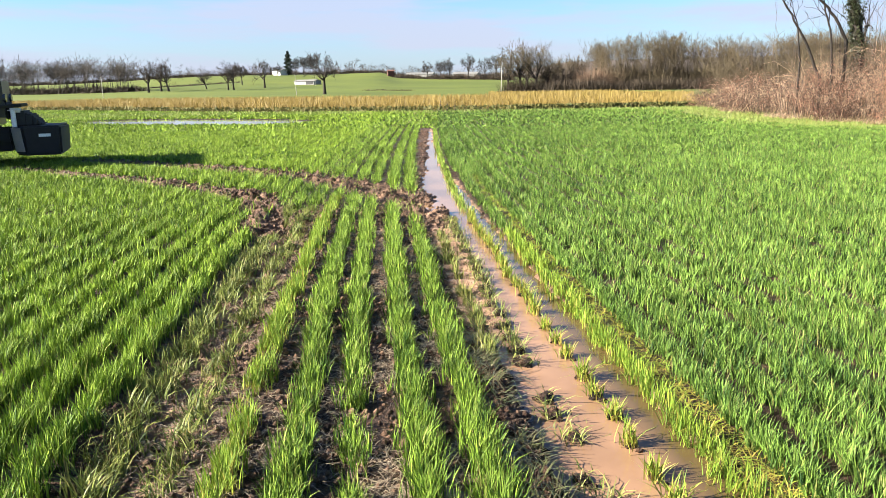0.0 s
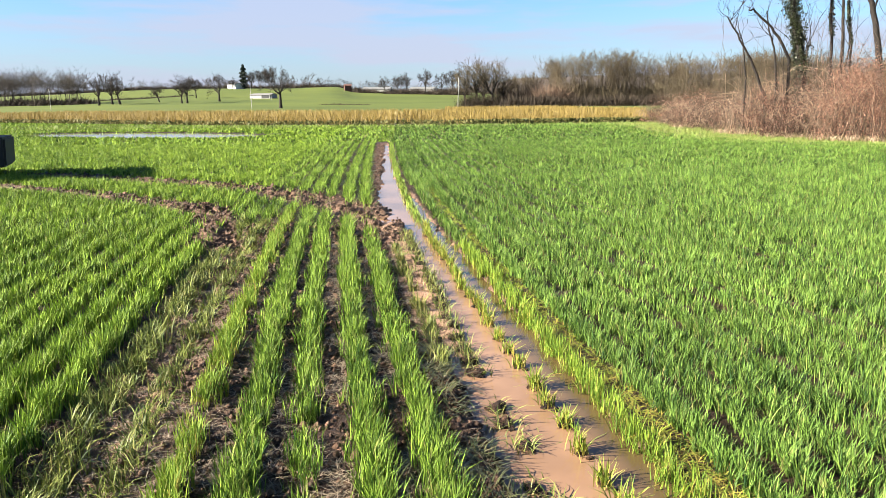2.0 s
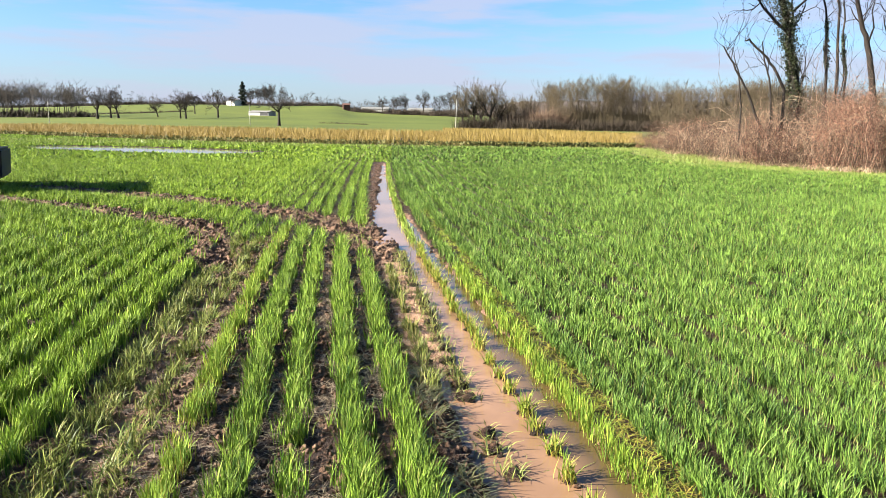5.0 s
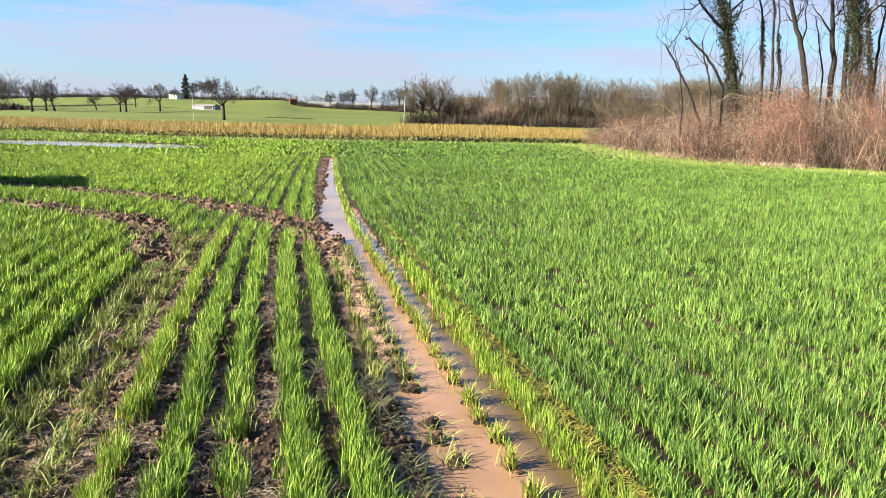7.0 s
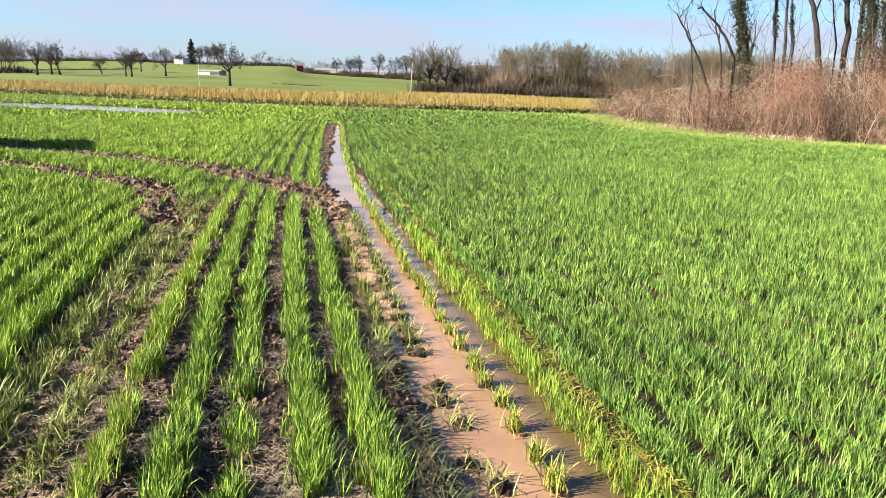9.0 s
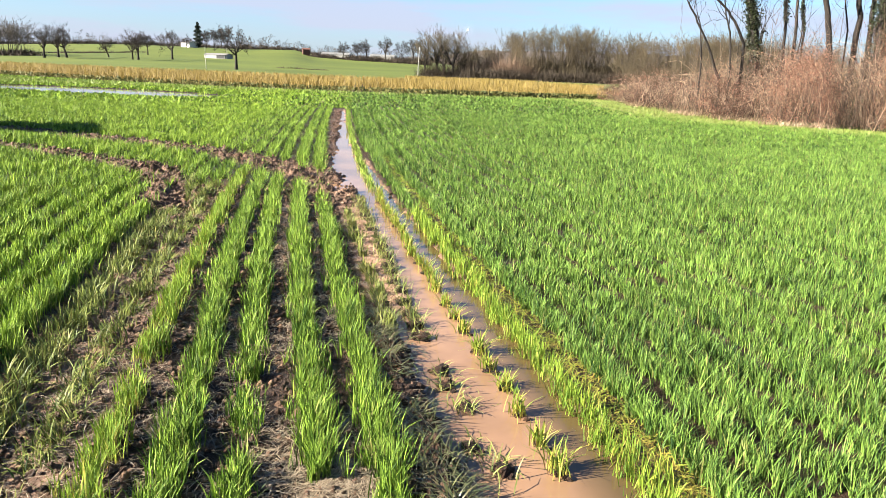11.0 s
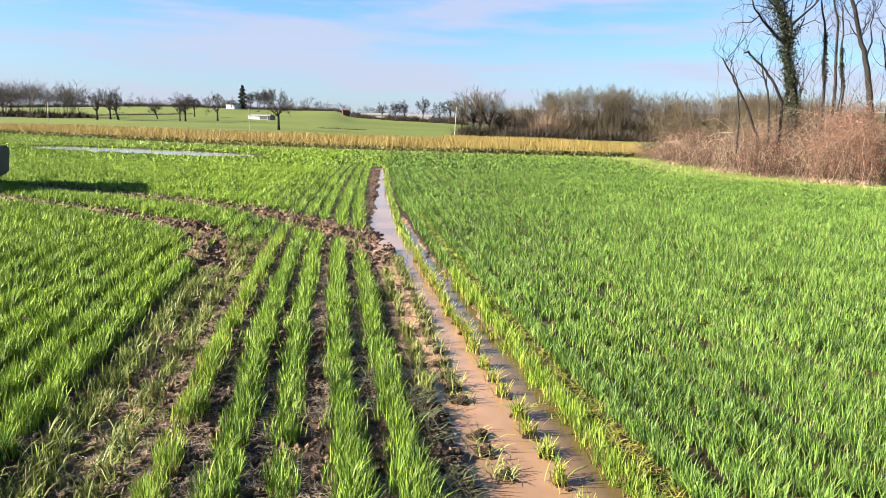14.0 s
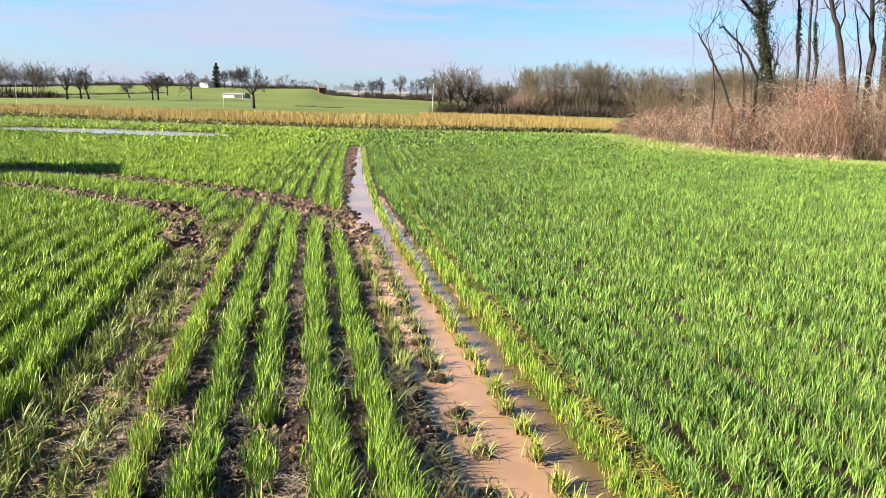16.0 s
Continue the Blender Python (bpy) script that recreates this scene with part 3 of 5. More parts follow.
wheat_row(1.13, -7, 7.5, 0.85, 0.95, 0.035, "yellow-footed row of young wheat at the water's edge", 130, WHEAT_EDGE, patchy=0.1)
wheat_row(1.12, 7.5, 13, 0.9, 0.95, 0.035, ROW_LABEL, 133, WHEAT_RIGHT)
for k, x0 in enumerate((1.40, 1.65, 1.90)):
    wheat_row(x0, -7, 60, 1.5, 0.92, 0.034 + 0.006 * k, ROW_LABEL, 140 + k, WHEAT_RIGHT, patchy=0.1, lean=0.38, width=1.1, tillers=6)

rng = np.random.default_rng(5)
left_rows = [b for k in range(125) for b in row_blades(-2.375 - 0.265 * k, -7, 62, 1.3, 1.02, 0.044, rng, lean=0.36)]
v, t, c = joined(left_rows)
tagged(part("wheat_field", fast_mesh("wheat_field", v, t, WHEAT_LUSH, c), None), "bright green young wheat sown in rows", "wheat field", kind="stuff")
right_rows = [b for k in range(58) for b in row_blades(2.15 + 0.255 * k, -7, 62, 1.15, 0.95, 0.036 if k < 12 else 0.052, rng, 0.17, 0.36, 1.0, 7)]
v, t, c = joined(right_rows)
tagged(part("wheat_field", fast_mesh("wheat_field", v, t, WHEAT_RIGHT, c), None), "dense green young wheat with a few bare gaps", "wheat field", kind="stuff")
for k, x0 in enumerate((0.46, 0.66, 0.88)):
    wheat_row(x0, 26.3, 60, 0.9, 0.9, 0.045, ROW_LABEL, 160 + k)
# rows that return beyond the turning marks where the wheels have not run
for k in range(2):
    wheat_row(-1.085 - 0.25 * k, 9.0, 60, 0.9, 1.0, 0.045, ROW_LABEL, 150 + k)


# ---- crushed wheat, clumps, clods and litter in the wheel tracks ----
def crushed_strip(x0, half, y0, y1, per_metre, seed, label, lean=0.62, tall=1.0, loose=1.0, limp=5.0, mat=BRUISED):
    """Bruised plants, bent along the track, thin and uneven."""
    r = np.random.default_rng(seed)
    n = int((y1 - y0) * per_metre)
    stands = int(n / 12)
    sy = r.uniform(y0, y1, stands)
    sx = x0 + bend(sy) + r.normal(0, half, stands)
    pick = r.integers(0, stands, n)
    y, x = sy[pick] + r.normal(0, 0.035 * loose, n), sx[pick] + r.normal(0, 0.028 * loose, n)
    keep = rough_noise(x, y, 1.6, 2, seed) > -0.5
    d1, _ = off_line(x, y, TURN_LEFT)
    d2, _ = off_line(x, y, TURN_RIGHT)
    keep &= (d1 > 0.2) & (d2 > 0.3)
    x, y, pick = x[keep], y[keep], pick[keep]
    far = np.clip(y / 4, 1, 3)
    way = r.uniform(0, 2 * np.pi, stands)[pick] + r.normal(0, 0.5, len(x))
    base = np.stack([x, y, ground_height(x, y) - 0.005], 1)
    v, t, c = blades(base, r.uniform(0.06, 0.15, len(x)) * tall, 0.0068 * far ** 0.6, 3, lean, 0.35, way, r.uniform(0, 1, len(x)) ** limp * 0.75, rng=r)
    return tagged(part("crushed_wheat", fast_mesh("crushed_wheat", v, t, mat, c), None), label, "crushed wheat", kind="stuff")


crushed_strip(-1.35, 0.040, 1.5, 9.2, 900, 301, "bruised grey-green wheat flattened by a tractor wheel", 0.62, 0.92)
crushed_strip(-1.10, 0.030, 1.5, 9.2, 520, 302, "sparse bruised wheat pressed into a wheel track", 0.72, 0.8)
crushed_strip(0.37, 0.05, 1.5, 4.3, 520, 303, "limp dark wheat lying along the puddle bank", 1.3, 0.8, 1.0, 3.0, LIMP)
crushed_strip(0.42, 0.016, 3.9, 9.0, 330, 304, "broken wheat tufts along a muddy tyre print", 0.6, 0.85, 0.6, 2.5)


def lump(bm, x, y, z, s, r, flat=0.7):
    """One clod: a rough many-sided pebble of earth."""
    m = Matrix.Translation((x, y, z)) @ Euler((r.uniform(0, 6), r.uniform(0, 6), r.uniform(0, 6))).to_matrix().to_4x4()
    made = bmesh.ops.create_icosphere(bm, subdivisions=2, radius=s, matrix=m)["verts"]
    for q in made:
        d = q.co - Vector((x, y, z))
        q.co = Vector((x, y, z)) + Vector((d.x, d.y, d.z * flat)) * r.uniform(0.65, 1.3)


def wheat_clump(u, y, height, count, lean, seed):
    r = np.random.default_rng(seed)
    x = u + float(bend(y))
    root = new("wheat_clump")
    root.location = (x, y, max(WATER_Z, float(ground_height(np.array(x), np.array(y)))))
    n = count * 3
    spread = 0.018 if lean < 0.6 else 0.035
    base = np.stack([r.normal(0, spread, n), r.normal(0, spread * 1.6, n), np.full(n, -0.01)], 1)
    v, t, c = blades(base, height * r.uniform(0.6, 1.35, n), 0.0068, 3, lean, 0.3, None, r.uniform(0, 1, n) ** 2.5 * 0.8, rng=r)
    part("leaves", fast_mesh("clump_leaves", v, t, WHEAT_EDGE if lean < 0.6 else BRUISED, c), None, root)
    bm = bmesh.new()
    lump(bm, 0.03, -0.05, 0.0, r.uniform(0.012, 0.022), r, 0.8)
    lump(bm, 0, 0, 0.0, r.uniform(0.026, 0.040) * (1.0 if lean < 0.6 else 1.4), r, 0.7)
    part("root_ball", bm, SOIL, root, "muddy clods about the roots")
    return tagged(root, "small wheat clump standing in brown muddy water" if lean < 0.6 else "muddy trampled wheat clump lying in brown water", "wheat clump", "clumps in the puddle")


# a trodden row down the middle of the puddle, then an upright row nearer its far bank
r = np.random.default_rng(40)
for k, (u, y, h) in enumerate([(0.640, 2.44, 0.08), (0.565, 2.62, 0.06), (0.625, 2.98, 0.07), (0.585, 3.20, 0.09), (0.595, 3.38, 0.06), (0.585, 3.86, 0.09)]):
    wheat_clump(u, y, h, 14, 1.0, 400 + k)
for k, y in enumerate(np.arange(4.1, 8.4, 0.21)):
    wheat_clump(0.60 + r.normal(0, 0.012), y + r.normal(0, 0.04), r.uniform(0.07, 0.10), 20, r.uniform(0.61, 0.8), 420 + k)
for k, y in enumerate(np.arange(2.36, 8.9, 0.262)):
    wheat_clump(0.85 + r.normal(0, 0.010), y + r.normal(0, 0.03), r.uniform(0.085, 0.125), int(r.integers(20, 36)), r.uniform(0.38, 0.55), 460 + k)
r = np.random.default_rng(12)
y = r.uniform(8.8, 26, 3200)
x = 0.84 + bend(y) + r.normal(0, 0.03, 3200)
v, t, c = blades(np.stack([x, y, np.full(3200, WATER_Z - 0.01)], 1), 0.085, 0.0035 * np.clip(y / 4, 1, 6), 2, 0.4, 0.2, None, r.uniform(0, 1, 3200) ** 3 * 0.6, rng=r)
tagged(part("wheat_row", fast_mesh("wheat_row", v, t, WHEAT, c), None), "broken wheat row growing out of a flooded wheel track", "wheat row", "drilled wheat rows", "stuff")


def clod_scatter(count, place, size, seed, label, pale=(0, 0.7)):
    """Loose clods: rough eight-sided lumps."""
    r = np.random.default_rng(seed)
    x, y = place(r, count)
    s = size * r.uniform(0.4, 1.6, len(x)) * np.clip(y / 6, 1, 2)
    ring = np.array([(1, 0, 0), (0, 1, 0), (-1, 0, 0), (0, -1, 0), (0, 0, 0.9), (0, 0, -0.6), (0.7, 0.7, 0.35), (-0.7, -0.7, 0.3)])
    faces = np.array([(0, 6, 4), (6, 1, 4), (1, 2, 4), (2, 7, 4), (7, 3, 4), (3, 0, 4), (0, 1, 6), (2, 3, 7), (0, 5, 1), (1, 5, 2), (2, 5, 3), (3, 5, 0)])
    a = r.uniform(0, 2 * np.pi, len(x))
    p = ring[None] * r.uniform(0.6, 1.35, (len(x), 8, 1)) * s[:, None, None]
    q = p.copy()
    q[..., 0], q[..., 1] = p[..., 0] * np.cos(a)[:, None] - p[..., 1] * np.sin(a)[:, None], p[..., 0] * np.sin(a)[:, None] + p[..., 1] * np.cos(a)[:, None]
    q[..., 0] += x[:, None]
    q[..., 1] += y[:, None]
    q[..., 2] += ground_height(x, y)[:, None] + 0.15 * s[:, None]
    tri = (np.arange(len(x))[:, None, None] * 8 + faces[None]).reshape(-1, 3)
    # layer value paints some clods pale, as sunlit ones
    w = np.zeros((len(x) * 8, 3))
    w[:, 0] = np.repeat(pale[0] + (pale[1] - pale[0]) * r.uniform(0, 1, len(x)) ** 1.4, 8)
    return tagged(part("soil_clods", fast_mesh("soil_clods", q.reshape(-1, 3), tri, SOIL, w, "wet"), None), label, "clods", kind="stuff")


def between_rows(r, n):
    y = r.uniform(1.2, 1.8, n) + 7.5 * r.uniform(0, 1, n) ** 1.4
    u = np.where((r.uniform(0, 1, n) < 0.3) & (y < 4.4), r.uniform(0.28, 0.46, n), r.uniform(-1.5, 0.33, n))
    return u + bend(y), y


def on_turns(r, n):
    line = [TURN_LEFT, TURN_RIGHT]
    out = []
    for k, ln in enumerate(line):
        m = n // 2
        i = r.integers(0, len(ln) - 1, m)
        f = r.uniform(0, 1, m)[:, None]
        out.append(ln[i] * (1 - f) + ln[i + 1] * f + r.normal(0, 0.22, (m, 2)))
    p = np.concatenate(out)
    return p[:, 0], p[:, 1]


def on_bank(r, n):
    y = r.uniform(1.3, 4.5, n)
    return np.clip(r.normal(0.38, 0.045, n), 0.28, 0.47) + bend(y), y


def on_far_bank(r, n):
    y = r.uniform(8.5, 25, n)
    return np.interp(y, LEFT_BANK[:, 0], LEFT_BANK[:, 1]) - 0.06 + r.normal(0, 0.09, n) + bend(y), y


clod_scatter(800, on_far_bank, 0.010, 64, "brown clods along the flooded wheel track", (0, 0.5))
clod_scatter(620, on_bank, 0.021, 63, "dark wet clods heaped along the puddle bank", (0, 0.15))
clod_scatter(8500, between_rows, 0.0145, 61, "small brown clods lying between the wheat rows", (0, 0.85))
clod_scatter(5200, on_turns, 0.0125, 62, "broken clay clods thrown up by turning wheels", (0.0, 0.7))


def litter(count, seed):
    """Bleached straw bits between the rows."""
    r = np.random.default_rng(seed)
    y = 1.7 + 7 * r.uniform(0, 1, count) ** 1.6
    u = r.choice([-0.71, -0.465, -0.20, 0.07, 0.07, -0.20, 0.36, -1.0, -1.22], count) + r.normal(0, 0.07, count)
    heap = r.uniform(0, 1, count) < 0.05
    y = np.where(heap, r.normal(2.36, 0.10, count), y)
    u = np.where(heap, r.normal(-0.02, 0.13, count), u)
    x = u + bend(y)
    keep = heap | (rough_noise(x, y, 1.5, 3, 77) > -0.2)
    x, y = x[keep], y[keep]
    n = len(x)
    base = np.stack([x, y, ground_height(x, y) + r.uniform(0.002, 0.012, n)], 1)
    v, t, c = blades(base, r.uniform(0.02, 0.07, n), 0.0036, 2, 1.5, 0.1, None, None, 0.12, rng=r)
    return tagged(part("straw_litter", fast_mesh("straw_litter", v, t, STRAW, c), None), "pale chopped straw strewn on dark soil", "straw", kind="stuff")


litter(26000, 71)
r = np.random.default_rng(73)
y = 1.5 + 12 * r.uniform(0, 1, 4200) ** 2.2
x = 1.27 + bend(y) + r.normal(0, 0.06, 4200)
base = np.stack([x, y, ground_height(x, y) + 0.004], 1)
v, t, c = blades(base, r.uniform(0.04, 0.10, 4200), 0.005 * np.clip(y / 4, 1, 3), 2, 1.2, 0.3, None, r.uniform(0.0, 0.8, 4200) * np.clip(1.3 - y / 9, 0.2, 1), 0.4, rng=r)
tagged(part("yellow_leaves", fast_mesh("yellow_leaves", v, t, WHEAT_EDGE, c), None), "limp yellow wheat leaves lying on wet mud", "leaves", kind="stuff")


# ---- yellowed crop beyond the wheat ----
def yellow_crop():
    r = np.random.default_rng(81)
    out = []
    for n, d0, d1, w, h, seg in ((56000, 0, 7, 0.017, 0.66, 2), (36000, 6, 26, 0.05, 0.70, 1), (36000, 24, 150, 0.10, 0.72, 1)):
        x = r.uniform(-75, 40, n)
        y = yellow_front(x) + d0 + (d1 - d0) * r.uniform(0, 1, n)
        drill = np.round(x / 0.5) * 0.5 + r.normal(0, 0.08, n)
        keep = (np.abs(drill) < 0.82 * y) & (drill < np.maximum(17.2 + (y - 48) * 0.02, 0.335 * y)) & ((y < yellow_front(x) + 80) | (drill > 0.06 * y))
        x, y = drill[keep], y[keep]
        m = len(x)
        base = np.stack([x, y, far_height(x, y)], 1)
        hh = h * (1 + 0.12 * rough_noise(x, y, 0.35, 3, 8)) * r.uniform(0.55, 1.2, m)
        out.append(blades(base, hh, w * r.uniform(0.6, 1.4, m), seg, 0.22, 0.15, None, None, rng=r))
    v, t, c = joined(out)
    return tagged(part("yellow_crop", fast_mesh("yellow_crop", v, t, YELLOW, c), None), "frost-yellowed cover crop standing in a band behind the wheat", "crop", kind="stuff")


def crop_leaves():
    r = np.random.default_rng(82)
    n = 9000
    x = np.concatenate([r.uniform(-50, 17, 6000), r.uniform(4, 15, 3000)])
    y = yellow_front(x) - 0.5 + 1.4 * r.uniform(0, 1, n)
    z = far_height(x, y) + r.uniform(0.02, 0.30, n)
    v, t, c = diamonds(np.stack([x, y, z], 1), r.uniform(0.10, 0.24, n), r)
    return tagged(part("crop_leaves", fast_mesh("crop_leaves", v, t, CROP_LEAF, c), None), "broad dull green leaves at the foot of the yellowed crop", "crop", kind="stuff")


yellow_crop()
crop_leaves()


def grass_scatter(name, x, y, height, width, mat, label, seed, seg=2, lean=0.4):
    r = np.random.default_rng(seed)
    base = np.stack([x, y, ground_height(x, y) - 0.01], 1)
    v, t, c = blades(base, height * r.uniform(0.5, 1.4, len(x)), width * r.uniform(0.6, 1.4, len(x)), seg, lean, 0.25, None, r.uniform(0, 1, len(x)) ** 6, rng=r)
    return tagged(part(name, fast_mesh(name, v, t, mat, c), None), label, "grass", kind="stuff")


def near_foot(r, n, inner, outer):
    """Points beside the bramble's foot, inner to outer metres into the field."""
    ln = BRAMBLE_FOOT
    i = r.integers(0, len(ln) - 3, n)
    f = r.uniform(0, 1, n)[:, None]
    p = ln[i] * (1 - f) + ln[i + 1] * f
    return p[:, 0] - r.uniform(inner, outer, n), p[:, 1] + r.normal(0, 0.3, n)


r = np.random.default_rng(91)
x, y = near_foot(r, 36000, -0.8, 3.6)
grass_scatter("verge_grass", x, y, 0.085, 0.03, VERGE, "bright yellow-green grass verge along the brambles", 92, 1, 0.6)
x, y = near_foot(r, 12000, -1.3, 0.35)
keep = rough_noise(x, y, 0.6, 3, 19) > 0.0
grass_scatter("dry_grass", x[keep], y[keep], 0.22, 0.014, CANE, "pale dead grass at the foot of the brambles", 94, 2, 0.8)
x, y = r.uniform(-33, 16, 14000), r.uniform(40.0, 46.5, 14000)
keep = y < yellow_front(x) - 0.4
grass_scatter("headland_grass", x[keep], y[keep], 0.15, 0.045, VERGE, "strip of rough grass between wheat and yellow crop", 93, 1)


# ---- bramble bank and its trees ----
LEAFY_MOUNDS = [  # x, y, height, radius, leafiness, tone, thicket
    (15.0, 23.9, 2.25, 0.85, 2.4, 0.25, 504), (15.9, 24.4, 2.5, 0.7, 2.0, 0.05, 504), (13.9, 26.5, 0.65, 0.45, 2.6, -0.35, 503),
    (15.4, 42.6, 1.5, 0.9, 1.6, -0.3, 501), (16.6, 41.0, 1.8, 1.0, 1.5, 0.1, 501), (18.4, 22.6, 3.0, 0.9, 2.0, 0.2, 505)]


def bramble_thicket(p0, p1, height, depth, seed, label):
    """Mounded tangle: arching canes, upright shoots, clustered withered leaves."""
    r = np.random.default_rng(seed)
    p0, p1 = np.array(p0, float), np.array(p1, float)
    along = p1 - p0
    length = np.linalg.norm(along)
    away = np.array([-along[1], along[0]]) / length
    if away[0] < 0:
        away = -away
    root = new("bramble_thicket")
    mounds = []
    for _ in range(int(length * 2.2) + 2):
        s, q = r.uniform(0, 1), r.uniform(0, 1)
        mounds.append((*(p0 + along * s + away * q * depth), height * (0.42 + 0.58 * q) * r.uniform(0.5, 1.15), r.uniform(0.5, 0.8) + 0.5 * q, r.uniform(0.05, 0.35) if r.uniform() < 0.55 else r.uniform(0.8, 1.5), r.normal(-0.05, 0.42)))
    mounds += [m for m in LEAFY_MOUNDS if m[6] == seed]
    mounds = np.array([m[:6] for m in mounds])

    def cover(x, y):
        d = np.hypot(x[:, None] - mounds[None, :, 0], y[:, None] - mounds[None, :, 1]) / mounds[None, :, 3]
        return (mounds[None, :, 2] * np.sqrt(np.clip(1 - (d / 1.6) ** 2, 0.02, 1))).max(1)

    n = int(length * 150)
    s, q = r.uniform(-0.03, 1.03, n), r.uniform(0, 1, n) ** 0.9
    fx, fy = p0[0] + along[0] * s + away[0] * q * depth, p0[1] + along[1] * s + away[1] * q * depth
    tops = cover(fx, fy)
    lines = []
    steps = np.linspace(0, 1, 6)
    for k in range(n):
        a, shoot = r.uniform(0, 2 * np.pi), r.uniform() < 0.07
        top = tops[k] * (r.uniform(1.0, 1.5) if shoot else r.uniform(0.40, 1.0)) + 0.15
        reach = top * (r.uniform(0.05, 0.25) if shoot else r.uniform(0.5, 1.3))
        zz = top * (steps if shoot else np.sin(steps * r.uniform(1.5, 2.9)))
        jig = r.normal(0, 0.08, (6, 3))
        pts = np.stack([fx[k] + np.cos(a) * reach * steps ** 1.3, fy[k] + np.sin(a) * reach * steps ** 1.3, np.maximum(zz, 0.0)], 1) + jig
        pts[0, 2] = -0.05
        lines.append((pts, r.uniform(0.004, 0.011) * np.linspace(1, 0.4, 6)))
    # young upright stems that stand above the tangle
    for _ in range(int(length * 1.3 * height / 2.4)):
        q = r.uniform(0.25, 1)
        foot = p0 + along * r.uniform(0, 1) + away * q * depth
        top, a = height * r.uniform(1.1, 2.0), r.uniform(0, 2 * np.pi)
        bow = r.normal(0, 0.06, (6, 2)).cumsum(0) * steps[:, None] + np.array([np.cos(a), np.sin(a)]) * steps[:, None] * r.uniform(0, 0.5)
        lines.append((np.stack([foot[0] + bow[:, 0], foot[1] + bow[:, 1], top * steps - 0.05], 1), r.uniform(0.008, 0.018) * np.linspace(1, 0.3, 6)))
        for k in range(4):
            i = int(r.integers(2, 6))
            b0 = lines[-1 - k][0][i]
            w = r.uniform(0, 2 * np.pi)
            tw = np.stack([b0 + np.array([np.cos(w), np.sin(w), 1.3]) * s * top * 0.16 for s in (0, 0.5, 1)])
            lines.append((tw, np.array([0.006, 0.005, 0.003])))
    v, t, c = tube_lines(lines, 3, np.where(np.arange(len(lines)) < n, np.where(r.uniform(0, 1, len(lines)) < 0.64, r.uniform(0, 0.22, len(lines)), r.uniform(0.3, 1, len(lines))), r.uniform(0, 0.3, len(lines))))
    part("canes", fast_mesh("canes", v, t, CANE, c), None, root, "tangled pale brown bramble canes")
    # withered leaves lie as shells over the mounds, some thick, some nearly bare
    pts, tone = [], []
    for mx, my, mz, mr, lush, mt in mounds:
        m = int(1900 * mr * mz * lush)
        if m < 8:
            continue
        a, e = r.uniform(0, 2 * np.pi, m), np.arcsin(r.uniform(0.02, 1, m))
        k = r.normal(0.98, 0.14, m) * (1 + 0.18 * rough_noise(a * 2 + mx, e * 3 + my, 1.0, 3, seed))
        q = np.stack([mx + np.cos(a) * np.cos(e) * mr * 1.2 * k, my + np.sin(a) * np.cos(e) * mr * 1.2 * k, np.sin(e) * mz * k], 1)
        hold = rough_noise(q[:, 0] * 1.3 + q[:, 2], q[:, 1] * 1.3 - q[:, 2], 1.6, 3, seed + 1) > r.normal(-0.12, 0.15, m)
        pts.append(q[hold])
        tone.append(0.38 + mt + r.normal(0, 0.24, hold.sum()))
    pts, tone = np.concatenate(pts), np.concatenate(tone)
    v, t, c = diamonds(pts, r.uniform(0.022, 0.060, len(pts)), r)
    c[:, 0] = np.repeat(np.clip(tone, 0, 1), 4)
    part("dead_leaves", fast_mesh("dead_leaves", v, t, DEAD_LEAF, c), None, root, "pinkish brown withered leaves")
    return tagged(root, label, "bramble", "brambles along the field edge", "stuff")


THICKETS = [((15.4, 48.5), (14.5, 42.0), 1.6, 4, "low grey-brown bramble end beside the yellow crop"), ((14.5, 42.0), (13.9, 36.0), 2.1, 5, "dense winter bramble with withered leaves"), ((13.9, 36.0), (13.5, 31.0), 2.8, 5, "dense winter bramble with arching canes"),
            ((13.5, 31.0), (13.6, 26.5), 3.2, 5, "tall tangle of bare and withered bramble"), ((13.6, 26.5), (15.2, 23.2), 3.6, 5.5, "tall reddish bramble with dry leaves"), ((15.2, 23.2), (18.0, 20.3), 3.8, 6, "tall bramble thicket with pale canes"), ((18.0, 20.3), (21.5, 16.0), 3.4, 6, "tall bramble thicket closing the field edge")]
for k, (p0, p1, h, d, label) in enumerate(THICKETS):
    bramble_thicket(p0, p1, h, d, 500 + k, label)


